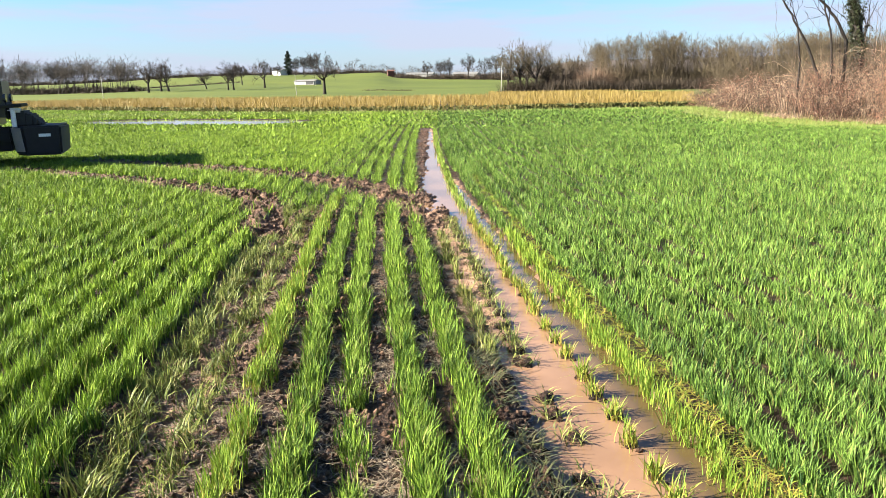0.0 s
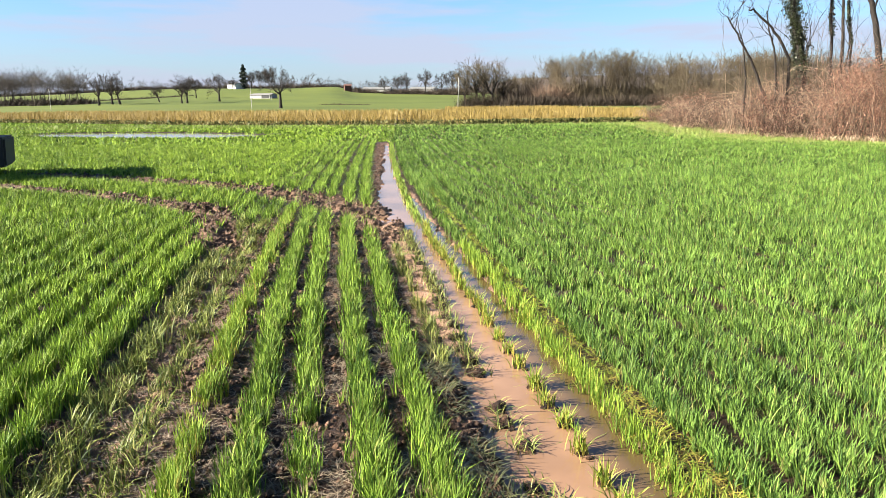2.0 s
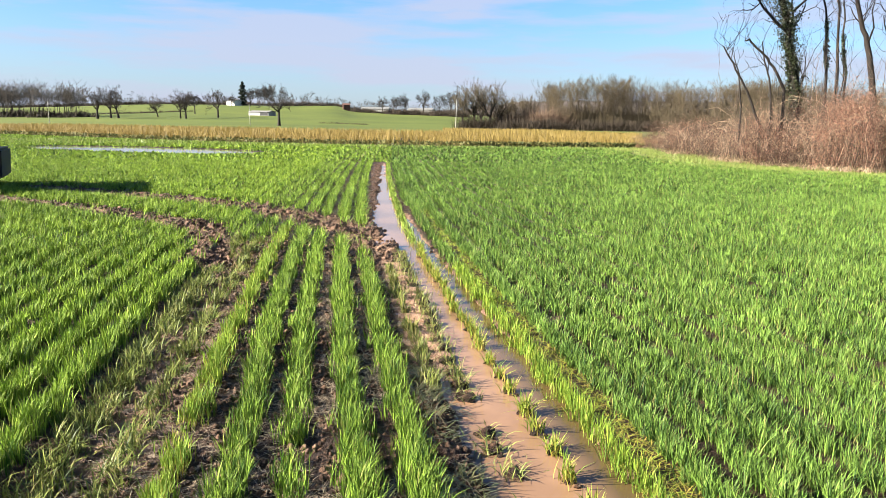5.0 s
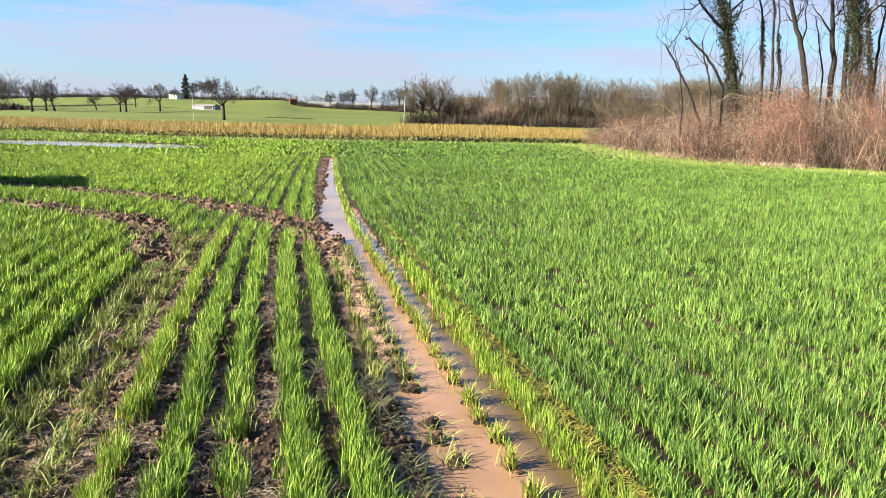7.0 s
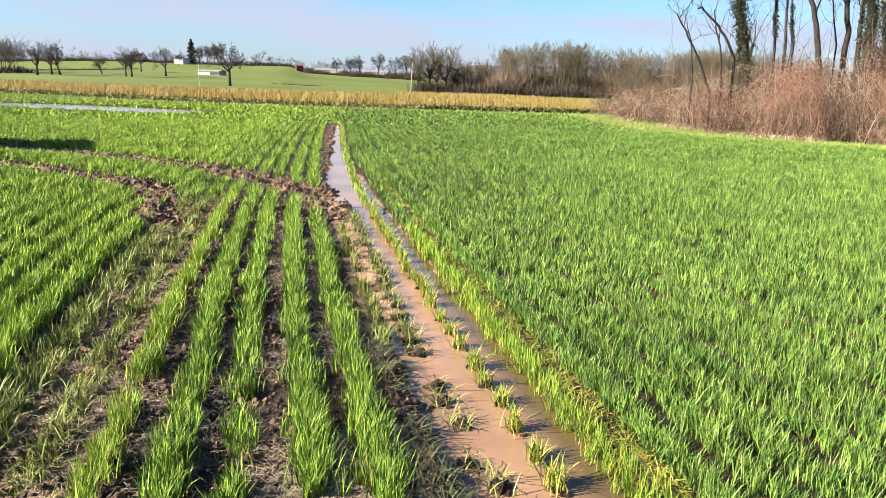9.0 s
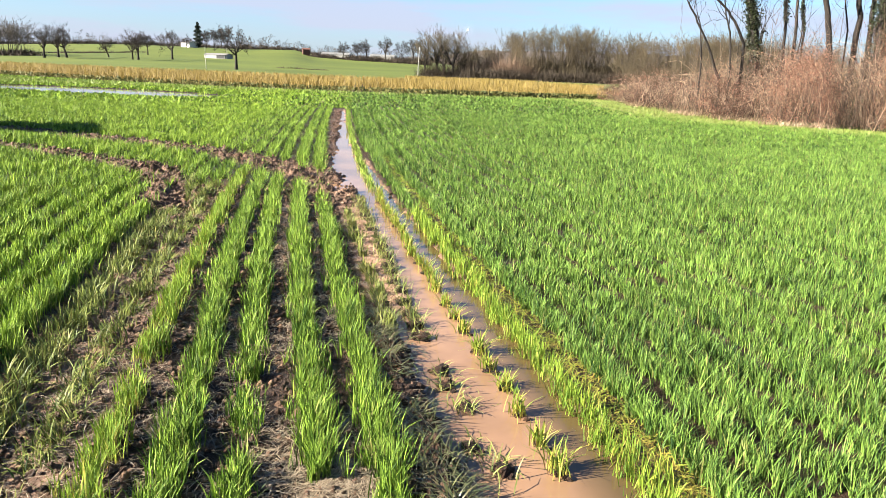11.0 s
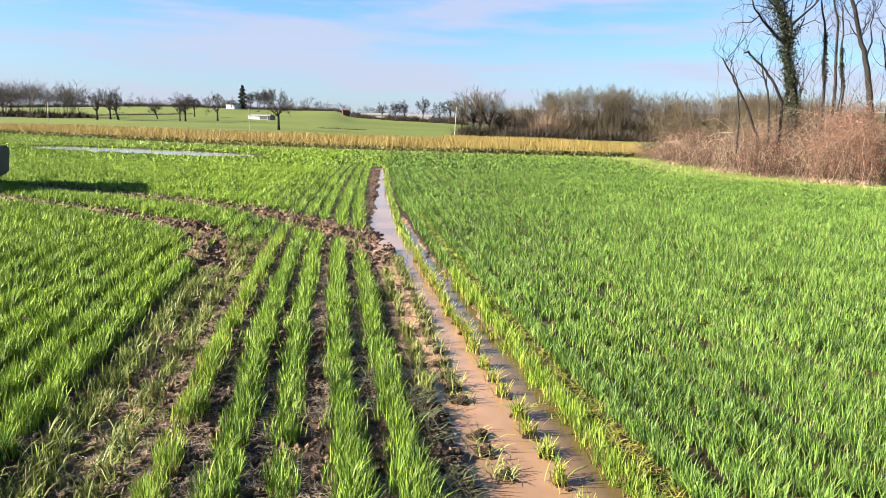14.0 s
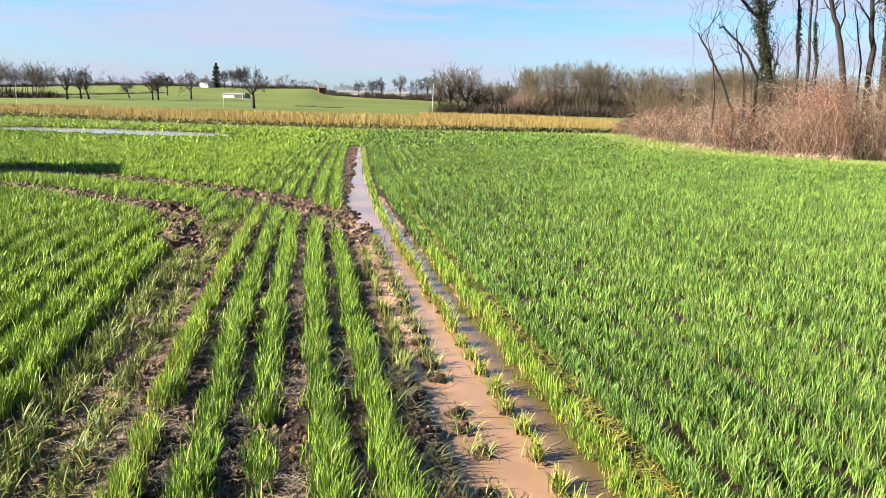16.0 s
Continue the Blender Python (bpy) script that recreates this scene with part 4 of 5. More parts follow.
def grow(r, start, way, length, radius, depth, lines, wander=0.25, forks=3, up=0.25, shrink=0.62, steps=5, fewest=3):
    """A limb and, from it, its smaller limbs."""
    pts, p, d = [np.array(start, float)], np.array(start, float), np.array(way, float)
    d /= np.linalg.norm(d)
    dirs = [d]
    for _ in range(steps):
        d = d + r.normal(0, wander, 3) * 0.6 + np.array([0, 0, up * 0.25])
        d /= np.linalg.norm(d)
        p = p + d * length / steps
        pts.append(p.copy())
        dirs.append(d)
    rad = radius * np.linspace(1, 0.45, steps + 1)
    lines.append((depth, np.array(pts), rad))
    if depth == 0:
        return
    for k in range(forks):
        i = steps if k == 0 else int(r.integers(max(1, steps // 2 - 1), steps + 1))
        side = np.cross(dirs[i], r.normal(0, 1, 3))
        side /= np.linalg.norm(side) + 1e-9
        w = dirs[i] * r.uniform(0.5, 0.95) + side * r.uniform(0.4, 0.95)
        grow(r, pts[i], w, length * shrink * r.uniform(0.7, 1.2), rad[i] * 0.68, depth - 1, lines, wander, forks, up, shrink, max(fewest, steps - 1), fewest)


def tree_meshes(seed, height, trunk_share=0.35, depth=4, forks=3, girth=0.028, lean=(0, 0), up=0.25, spread=1.0, thick=1.0, shrink=0.66, least=0.0, steps=5, limbs=2, sides=5):
    """A leafless tree of unit place: trunk with limbs, and a crown of twigs."""
    r = np.random.default_rng(seed)
    lines = []
    tl = height * trunk_share
    trunk = np.array([(0, 0, -0.3), (lean[0] * 0.3, lean[1] * 0.3, tl * 0.35), (lean[0] * 0.7, lean[1] * 0.7, tl * 0.7), (lean[0], lean[1], tl)])
    rad = height * girth * np.array([1.35, 1.0, 0.85, 0.75])
    lines.append((9, trunk, rad))
    for k in range(forks + limbs):
        a = 2 * np.pi * k / (forks + limbs) + r.uniform(-0.4, 0.4)
        out = r.uniform(0.35, 1.0) * spread if k else 0.15
        at = trunk[-1] if k < 3 else trunk[2] * 0.4 + trunk[3] * 0.6
        grow(r, at, (np.cos(a) * out, np.sin(a) * out, 0.8), height * 0.34 * r.uniform(0.8, 1.15), rad[-1] * 0.6, depth - 1, lines, 0.3, forks, up, shrink, steps, 2 if steps < 4 else 3)
    fit = height / max(p[:, 2].max() for _, p, _ in lines)
    lines = [(d, p * fit, q * fit) for d, p, q in lines]
    low = [(p, np.maximum(q, least)) for d, p, q in lines if d >= depth - 2]
    fine = [(p, np.maximum(q * thick, least)) for d, p, q in lines if d < depth - 2]
    return tube_lines(low, sides), (tube_lines(fine, 3) if fine else None)


def on_hill(a, el):
    """The place on the land that shows at that azimuth and elevation."""
    e = float(np.interp(a, RIDGE[:, 0], RIDGE[:, 1]))
    d = 250 + 350 * (el + 0.0104) / (e + 0.0104)
    d = min(max(d, 251), 600)
    return a * d, d, float(far_height(np.array(a * d), np.array(d)))


def bare_tree(seed, at, height, label, crown_mat=BARK_FAR, group="trees on the meadow", twig=1.0, **shape):
    root = new("tree")
    low, fine = tree_meshes(seed, height, thick=twig, **shape)
    part("trunk", fast_mesh("trunk", low[0], low[1], BARK_FAR), None, root)
    part("crown", fast_mesh("crown", fine[0], fine[1], crown_mat), None, root)
    root.location = at
    return tagged(root, label, "tree", group)


MEADOW_TREES = [  # azimuth, base and top elevation, lean, label
    (-0.396, -0.0044, 0.0353, 0), (-0.379, -0.0031, 0.0352, 0), (-0.369, -0.0032, 0.038, -1.2), (-0.318, -0.0007, 0.024, -1.0), (-0.289, -0.0024, 0.0289, 0), (-0.282, -0.0025, 0.0338, 0), (-0.240, -0.0006, 0.0357, 0), (-0.160, -0.01026, 0.0424, 0)]
for k, (a, e0, e1, ln) in enumerate(MEADOW_TREES):
    spot = on_hill(a, e0)
    h = (e1 - e0) * spot[1]
    label = "large bare oak standing alone on the green meadow" if k == 7 else "bare winter oak on the meadow slope"
    bare_tree(700 + k, spot, h * 1.08, label, lean=(ln, 0), trunk_share=0.40 if k == 7 else 0.36, depth=5, forks=3, girth=0.040, twig=1.2, up=0.3 if k in (3, 7) else 0.5, spread=1.25, shrink=0.70, least=0.042, limbs=4)


def wood(name, label, spots, seed, mat, tall, depth=4, forks=3, thick=3.0, kinds=7, up=0.9, trunk_share=0.3, spread=0.6, girth=0.011, least=0.0023):
    """A far wood as one mesh of many bare trees."""
    r = np.random.default_rng(seed)
    pool = []
    for k in range(kinds):
        low, fine = tree_meshes(seed * 10 + k, 1.0, trunk_share, depth, forks, girth, up=up, spread=spread, thick=thick, least=least, steps=3, sides=3)
        pool.append(joined([low, fine]) if fine else low)
    out = []
    for x, y, s in spots:
        v, t, c = pool[int(r.integers(0, kinds))]
        a = r.uniform(0, 6.28)
        h = tall * s * r.uniform(0.88, 1.06)
        q = v * h
        w = np.stack([q[:, 0] * np.cos(a) - q[:, 1] * np.sin(a) + x, q[:, 0] * np.sin(a) + q[:, 1] * np.cos(a) + y, q[:, 2] + float(far_height(np.array(x), np.array(y)))], 1)
        out.append((w, t, c))
    v, t, c = joined(out)
    return tagged(part(name, fast_mesh(name, v, t, mat), None), label, "wood", kind="stuff")


def scrub(name, label, spots, seed, mat, size, leaf=0.5, per=260):
    """Undergrowth: many thin upright twigs and flecks."""
    r = np.random.default_rng(seed)
    out = []
    for x, y, h, w in spots:
        n = per
        p = np.stack([x + r.normal(0, w, n), y + r.normal(0, w, n), np.zeros(n)], 1)
        p[:, 2] = far_height(p[:, 0], p[:, 1]) - 0.2
        d = np.hypot((p[:, 0] - x) / w, (p[:, 1] - y) / w)
        out.append(blades(p, h * np.clip(1.15 - 0.28 * d, 0.2, 1.2) * r.uniform(0.6, 1.1, n), size, 1, 0.75, 0.4, None, None, rng=r))
    v, t, c = joined(out)
    return tagged(part(name, fast_mesh(name, v, t, mat, c), None), label, "scrub", kind="stuff")


r = np.random.default_rng(21)
# right wood
spots = [(x, y, 1.0 + 0.06 * math.sin(x * 0.11) + 0.03 * math.sin(x * 0.31)) for x, y in zip(r.uniform(52, 165, 150), r.uniform(238, 268, 150))]
wood("far_wood", "bare brown winter wood of slender trees beyond the fields", spots, 22, TWIG, 17.5, forks=3, thick=1.5, up=0.8, trunk_share=0.36, spread=0.5, least=0.0020)
# left wood
spots = [(a * d, d, r.uniform(0.78, 1.15)) for a, d in zip(np.concatenate([r.uniform(-0.74, -0.405, 95), r.uniform(-0.74, -0.50, 35)]), r.uniform(366, 415, 130))]
wood("far_wood", "bare dark wood at the edge of the meadow", spots, 23, TWIG_GREY, 17.5, forks=4, depth=3, thick=1.4, up=0.6, trunk_share=0.36, spread=0.75, girth=0.012, least=0.0030)


def conifer_tree(at, height):
    r = np.random.default_rng(33)
    root = new("conifer")
    v, t, c = tube_lines([(np.array([(0, 0, -0.3), (0, 0, height * 0.5), (0, 0, height)]), np.array([0.4, 0.3, 0.05]))], 6)
    part("trunk", fast_mesh("trunk", v, t, BARK_FAR), None, root)
    n = 2600
    s = r.uniform(0.04, 1, n)
    wide = height * 0.19 * np.clip((1 - s) * 2.2, 0, 1) ** 0.6 * (0.75 + 0.35 * np.sin(s * 40 + r.uniform(0, 1.5, n))) * r.uniform(0.3, 1, n) ** 0.5
    a = r.uniform(0, 6.28, n)
    v, t, c = diamonds(np.stack([np.cos(a) * wide, np.sin(a) * wide, s * height], 1), r.uniform(0.5, 1.2, n), r)
    part("crown", fast_mesh("crown", v, t, CONIFER, c), None, root)
    root.location = at
    return tagged(root, "tall dark evergreen conifer beside a white house", "tree")


spot = on_hill(-0.207, 0.0159)
conifer_tree(spot, 18.5)
for k, (a, el, h) in enumerate([(-0.197, 0.0159, 13.5), (-0.187, 0.0156, 15), (-0.178, 0.0156, 16.5), (-0.170, 0.0156, 16), (-0.222, 0.0155, 10)]):
    bare_tree(740 + k, on_hill(a, el), h, "bare tree among farm buildings on the ridge", group="trees on the ridge", depth=4, forks=4, twig=1.8, least=0.07, limbs=3, girth=0.02, steps=3, sides=4)
bare_tree(750, on_hill(-0.270, 0.004), 13, "bare tree behind the meadow oaks", group="trees on the ridge", depth=4, forks=4, twig=2.4, least=0.085, limbs=3)
for k, (a, el, h) in enumerate([(-0.022, 0.0135, 13), (-0.004, 0.012, 14), (0.008, 0.0125, 16), (0.033, 0.010, 19), (0.055, 0.006, 16), (0.070, 0.002, 19)]):
    bare_tree(760 + k, (a * 572, 572, float(far_height(np.array(a * 572), np.array(572.0)))), h, "bare tree in the hedge behind the meadow", group="hedge trees", depth=4, forks=4, twig=1.8, least=0.07, limbs=3, steps=3, sides=4)

# tall bush and tree clump beside the pale pole
for k, (x, y, h) in enumerate([(20.5, 238, 15.0), (24.5, 240, 16.5), (29.5, 238, 16.5), (34, 246, 15.5), (27.5, 246, 14), (38.5, 256, 12.5), (43, 259, 12.0), (47, 262, 13)]):
    bare_tree(780 + k, (x, y, float(far_height(np.array(x), np.array(float(y))))), h, "broad bare tree with a thick twiggy crown", TWIG, group="roadside trees", depth=4, forks=4, twig=1.5, least=0.038, limbs=4, trunk_share=0.26, spread=0.95, up=0.5)

r = np.random.default_rng(44)
SCRUB_OLIVE = leafy("olive_scrub_twigs", (0.026, 0.020, 0.011), (0.085, 0.066, 0.037), (0.05, 0.04, 0.025), 0.2, 0.8, 0.0, specular=0.2)
SCRUB_TWIG = leafy("scrub_twigs", (0.014, 0.011, 0.008), (0.060, 0.044, 0.030), (0.03, 0.024, 0.018), 0.2, 0.8, 0.0, specular=0.2)
SCRUB_RED = leafy("reddish_scrub_twigs", (0.085, 0.052, 0.035), (0.17, 0.115, 0.08), (0.08, 0.05, 0.035), 0.2, 0.8, 0.0, specular=0.2)
scrub("scrub", "dark leafless scrub under the roadside trees", [(21 + 15 * r.uniform(), 234 + r.uniform(0, 5), r.uniform(4, 7), 1.8) for _ in range(14)], 45, SCRUB_TWIG, 0.11)
scrub("scrub", "dark low hedge at the foot of the wood", [(34 + 110 * r.uniform(), 226 + r.uniform(0, 6), r.uniform(3.4, 5.4), 2.4) for _ in range(95)], 46, SCRUB_TWIG, 0.16, per=340)
scrub("scrub", "dark evergreen scrub between the trees and the wood", [(33 + 13 * r.uniform(), 250 + r.uniform(0, 8), r.uniform(6, 10.5), 1.8) for _ in range(16)], 55, SCRUB_TWIG, 0.2)
scrub("scrub", "reddish brown scrub before the wood", [(45 + 8 * r.uniform(), 234 + r.uniform(0, 5), r.uniform(6, 9.5), 1.6) for _ in range(14)], 47, SCRUB_RED, 0.14)
scrub("scrub", "grey undergrowth below the left wood", [(r.uniform(-0.75, -0.41) * 376, 366 + r.uniform(0, 20), r.uniform(2.5, 6), 3.6) for _ in range(110)], 48, SCRUB_TWIG, 0.3)
scrub("scrub", "olive-brown undergrowth filling the far wood", [(52 + 127 * r.uniform(), 237 + r.uniform(0, 20), r.uniform(5, 12), 2.4) for _ in range(260)], 51, SCRUB_OLIVE, 0.24, per=260)
r2 = np.random.default_rng(53)
for k in range(26):
    x, y = r2.uniform(17.6, 34), r2.uniform(36.5, 52)
    low, fine = tree_meshes(900 + k % 9, r2.uniform(2.6, 4.6), 0.08, 4, 3, 0.006, (r2.normal(0, 0.15), 0), 0.5, 1.1, 1.0, 0.66, 0.008, 4, 5, 3)
    shrub = new("shrub")
    shrub.location = (x, y, 0)
    shrub.rotation_euler = (0, 0, r2.uniform(0, 6.28))
    part("stem", fast_mesh("stem", low[0], low[1], TWIG), None, shrub)
    tagged(part("crown", fast_mesh("crown", fine[0], fine[1], TWIG), None, shrub), kind="stuff")
    tagged(shrub, "bare grey-brown shrub with many fine twigs", "shrub", "shrubs behind the brambles")
# dark scrub for a hedge line, with long tree shadows built into it
dark_band = []
for s in np.linspace(0, 1, 34):
    x, y, _ = on_hill(-0.415 + 0.14 * s + r.uniform(-0.002, 0.002), 0.0005 + 0.0065 * s)
    dark_band.append((x, y, r.uniform(0.8, 2.0), 2.6))
scrub("hedge", "low dark hedge and tree-shadow band crossing the meadow slope", dark_band, 52, SCRUB_TWIG, 0.25, per=90)
# low dark scrub added in place of the oak's cast shadow
dark_band = [(a * 305, 305 + r.uniform(-1.5, 1.5), r.uniform(0.5, 1.1), 0.9) for a in np.linspace(-0.105, -0.044, 22)]
scrub("hedge", "thin dark scrub line standing in for a tree's shadow on the meadow", dark_band, 56, SCRUB_TWIG, 0.2, per=60)
hedge = []
for _ in range(70):
    s = r.uniform()
    a = -0.062 + s * 0.15
    d = 565 - 30 * s + r.uniform(-4, 10)
    hedge.append((a * d, d, r.uniform(2.5, 6.0) * (0.7 + 0.5 * s), 3.0))
scrub("hedge", "uneven brown hedge running along the meadow", hedge, 49, SCRUB_TWIG, 0.26, per=300)
scrub("ridge_trees", "dark tree line along the far ridge", [(a * 640 + r.uniform(-3, 3), 640 + r.uniform(0, 25), r.uniform(3.5, 6) * (1.35 if -0.155 < a < -0.12 else 1), 4.0) for a in np.linspace(-0.62, 0.30, 170)], 50, SCRUB_TWIG, 0.42, per=260)

spots = [(a * 640, 640 + r.uniform(0, 30), r.uniform(0.7, 1.1) * (1.25 if -0.155 < a < -0.11 else 1)) for a in np.concatenate([np.linspace(-0.62, -0.30, 46), np.linspace(-0.30, -0.02, 40), np.linspace(-0.02, 0.30, 34)])]
wood("far_wood", "line of bare rounded trees along the far ridge", spots, 25, TWIG_GREY, 9.5, forks=3, depth=3, thick=1.5, up=0.4, trunk_share=0.2, spread=1.2, girth=0.014, least=0.008)

# young wood that closes the view behind the brambles
spots = [(x, y, 1.0) for x, y in zip(r.uniform(62, 170, 90), r.uniform(118, 150, 90))]
wood("far_wood", "dark thicket of young trees behind the brambles", spots, 24, TWIG, 7.6, forks=3, depth=3, thick=1.6, up=0.6, trunk_share=0.25, spread=0.8, least=0.004)
scrub("scrub", "dark olive scrub behind the brambles", [(62 + 108 * r.uniform(), r.uniform(116, 140), r.uniform(4.0, 6.6), 2.2) for _ in range(120)], 54, SCRUB_OLIVE, 0.16, per=240)

# far wooded hill on the horizon
FAR_WOOD = plain("far_wood_brown", (0.06, 0.05, 0.045), 0.95, 0.3, 0.05, specular=0.1)
bm = bmesh.new()
xs = np.linspace(0, 520, 60)
rows = []
for j, (dy, k) in enumerate([(0, 0.0), (25, 0.75), (60, 1.0), (140, 1.05), (400, 0.6)]):
    rows.append([bm.verts.new((x, 720 + dy, -4 + k * (float(np.interp(x, [0, 60, 100, 140, 260, 520], [6, 14, 22, 27, 29, 29])) + float(rough_noise(np.array(x), np.array(dy * 1.0), 0.06, 3, 4)) * 2.2))) for x in xs])
for r0, r1 in zip(rows[:-1], rows[1:]):
    for i in range(len(xs) - 1):
        bm.faces.new((r0[i], r0[i + 1], r1[i + 1], r1[i]))
tagged(part("backdrop_hill", bm, FAR_WOOD), "distant brown wooded hill", "hill", kind="structure")


# ---- poles and buildings on the meadow ----
POLE = plain("pale_concrete", (0.24, 0.225, 0.20), 0.85, 0.2, 3.0)
WALL_WHITE = plain("white_render", (0.5, 0.49, 0.46), 0.85, 0.12, 0.8)
WALL_GREY = plain("grey_sheet_wall", (0.17, 0.165, 0.155), 0.7, 0.15, 0.6)
ROOF_GREY = plain("grey_fibre_roof", (0.12, 0.115, 0.11), 0.8, 0.2, 0.5)
ROOF_PALE = plain("pale_sheet_roof", (0.10, 0.098, 0.095), 0.8, 0.2, 0.5)
BARN_RED = plain("rust_red_boards", (0.08, 0.03, 0.02), 0.85, 0.3, 0.5)
DARK = plain("near_black", (0.02, 0.02, 0.022), 0.9, 0.2, 1.0)


def box_bm(bm, x0, y0, z0, x1, y1, z1, bevel=0.0):
    vs = [bm.verts.new((x, y, z)) for z in (z0, z1) for x, y in ((x0, y0), (x1, y0), (x1, y1), (x0, y1))]
    fs = [bm.faces.new([vs[i] for i in f]) for f in ((3, 2, 1, 0), (4, 5, 6, 7), (0, 1, 5, 4), (1, 2, 6, 5), (2, 3, 7, 6), (3, 0, 4, 7))]
    if bevel:
        bmesh.ops.bevel(bm, geom=list({e for f in fs for e in f.edges}), offset=bevel, segments=2, affect="EDGES")
    return bm


def utility_pole(at, height, lean=0.0, arm=True):
    root = new("utility_pole")
    root.location = at
    bm = bmesh.new()
    bmesh.ops.create_cone(bm, cap_ends=True, segments=10, radius1=height * 0.015, radius2=height * 0.010, depth=height + 0.4, matrix=Matrix.Translation((0, 0, height / 2 - 0.2)))
    part("post", bm, POLE, root)
    if arm:
        bm = bmesh.new()
        box_bm(bm, -0.35, -0.06, height - 0.35, 0.35, 0.06, height - 0.25, 0.02)
        part("crossarm", bm, DARK, root)
        for x in (-0.3, 0.3):
            bm = bmesh.new()
            bmesh.ops.create_cone(bm, cap_ends=True, segments=8, radius1=0.05, radius2=0.04, depth=0.16, matrix=Matrix.Translation((x, 0, height - 0.17)))
            part("insulator", bm, DARK, root)
    root.rotation_euler = (0, lean, 0)
    return tagged(root, "pale concrete utility pole at the edge of the meadow", "utility pole", "utility poles")


for a, d, h, ln in ((-0.198, 246, 6.9, -0.02), (0.0768, 235, 9.1, 0.03), (-0.458, 240, 6.6, -0.01), (-0.1715, 400, 6.0, 0.0)):
    utility_pole((a * d, d, float(far_height(np.array(a * d), np.array(float(d))))), h, ln)


def gabled(name, at, size, walls, roof, label, turn=0.0, rise=0.25, openings=(), roof_label=""):
    """A plain farm building: walls, pitched roof, door and window openings on the side to the field."""
    w, d, h = size
    root = new(name)
    root.location = at
    root.rotation_euler = (0, 0, radians(turn))
    bm = bmesh.new()
    box_bm(bm, -w / 2, -d / 2, -0.5, w / 2, d / 2, h)
    for s in (-1, 1):
        a, b, c = (bm.verts.new((s * w / 2, -d / 2, h)), bm.verts.new((s * w / 2, d / 2, h)), bm.verts.new((s * w / 2, 0, h + d * rise)))
        bm.faces.new((a, b, c))
    part("wall", bm, walls, root)
    bm = bmesh.new()
    o = 0.35
    for s in (-1, 1):
        q = [bm.verts.new(p) for p in ((-w / 2 - o, s * (d / 2 + o), h - o * rise * 2), (w / 2 + o, s * (d / 2 + o), h - o * rise * 2), (w / 2 + o, 0, h + d * rise + 0.05), (-w / 2 - o, 0, h + d * rise + 0.05))]
        f = bm.faces.new(q)
        for e in bmesh.ops.extrude_face_region(bm, geom=[f])["geom"]:
            if isinstance(e, bmesh.types.BMVert):
                e.co.z += 0.12
    part("roof", bm, roof, root, roof_label)
    for kind, x0, x1, z0, z1 in openings:
        bm = bmesh.new()
        # solid dark slab on the wall; on the shed it paints the shaded inside
        box_bm(bm, x0, -d / 2 - 0.05, z0, x1, -d / 2 + 0.1, z1)
        part(kind, bm, DARK, root)
    return tagged(root, label, "building", "farm buildings")


gabled("house", on_hill(-0.218, 0.0160), (12, 7, 2.9), WALL_WHITE, ROOF_GREY, "white rendered farmhouse on the meadow ridge", -48, 0.2, [("door", 1.5, 2.6, 0, 2.0), ("window", -3.0, -1.8, 0.8, 1.9), ("window", 3.4, 4.4, 0.8, 1.9)])
gabled("open_shed", on_hill(-0.182, 0.0030), (13.5, 7, 1.9), WALL_GREY, ROOF_GREY, "low grey farm shed with a dark panel for its open end", -26, 0.1, [("shade_slab", 1.2, 6.4, 0.0, 1.7)])
gabled("red_barn", on_hill(-0.0705, 0.0116), (5.0, 4.5, 4.0), BARN_RED, BARN_RED, "small rust-red barn at the end of the hedge", 12, 0.2)
gabled("farm_roof", (-0.031 * 590, 590, 6.2), (22, 9, 3.4), WALL_GREY, ROOF_PALE, "low pale farm building behind the hedge", -14, 0.16)
gabled("farm_roof", (0.030 * 590, 590, 6.0), (20, 9, 3.4), WALL_GREY, ROOF_PALE, "low pale farm building behind the hedge", -20, 0.16)


# ---- trees rising from the brambles ----
def hedge_tree(seed, at, height, girth, ivy, label, lean=(0, 0), depth=4, twig=1.0, share=0.5, forks=3, spread=0.7):
    root = new("tree")
    root.location = at
    low, fine = tree_meshes(seed, height, share, depth, forks, girth, lean, 0.5, spread, twig, 0.6)
    part("trunk", fast_mesh("trunk", low[0], low[1], BARK), None, root)
    if fine:
        part("crown", fast_mesh("crown", fine[0], fine[1], BARK), None, root)
    if ivy:
        r = np.random.default_rng(seed + 5)
        n = int(4200 * ivy)
        s = r.uniform(0.0, 1.0, n)
        z = s * height * share * 1.15
        a = r.uniform(0, 6.28, n)
        wide = height * girth + 0.095 * (1 + ivy) * np.abs(r.normal(0, 1, n)) * (0.55 + 0.75 * rough_noise(z, a * 0.8, 1.1, 3, seed))
        keep = rough_noise(z, a, 0.8, 2, seed + 2) > (-0.5 if ivy > 1 else 0.0)
        f = z / (height * share)
        pts = np.stack([np.cos(a) * wide + lean[0] * f, np.sin(a) * wide + lean[1] * f, z], 1)[keep]
        v, t, c = diamonds(pts, r.uniform(0.06, 0.13, len(pts)), r)
        part("ivy", fast_mesh("ivy", v, t, IVY, c), None, root, "glossy dark green ivy")
    return tagged(root, label, "tree", "trees in the brambles")


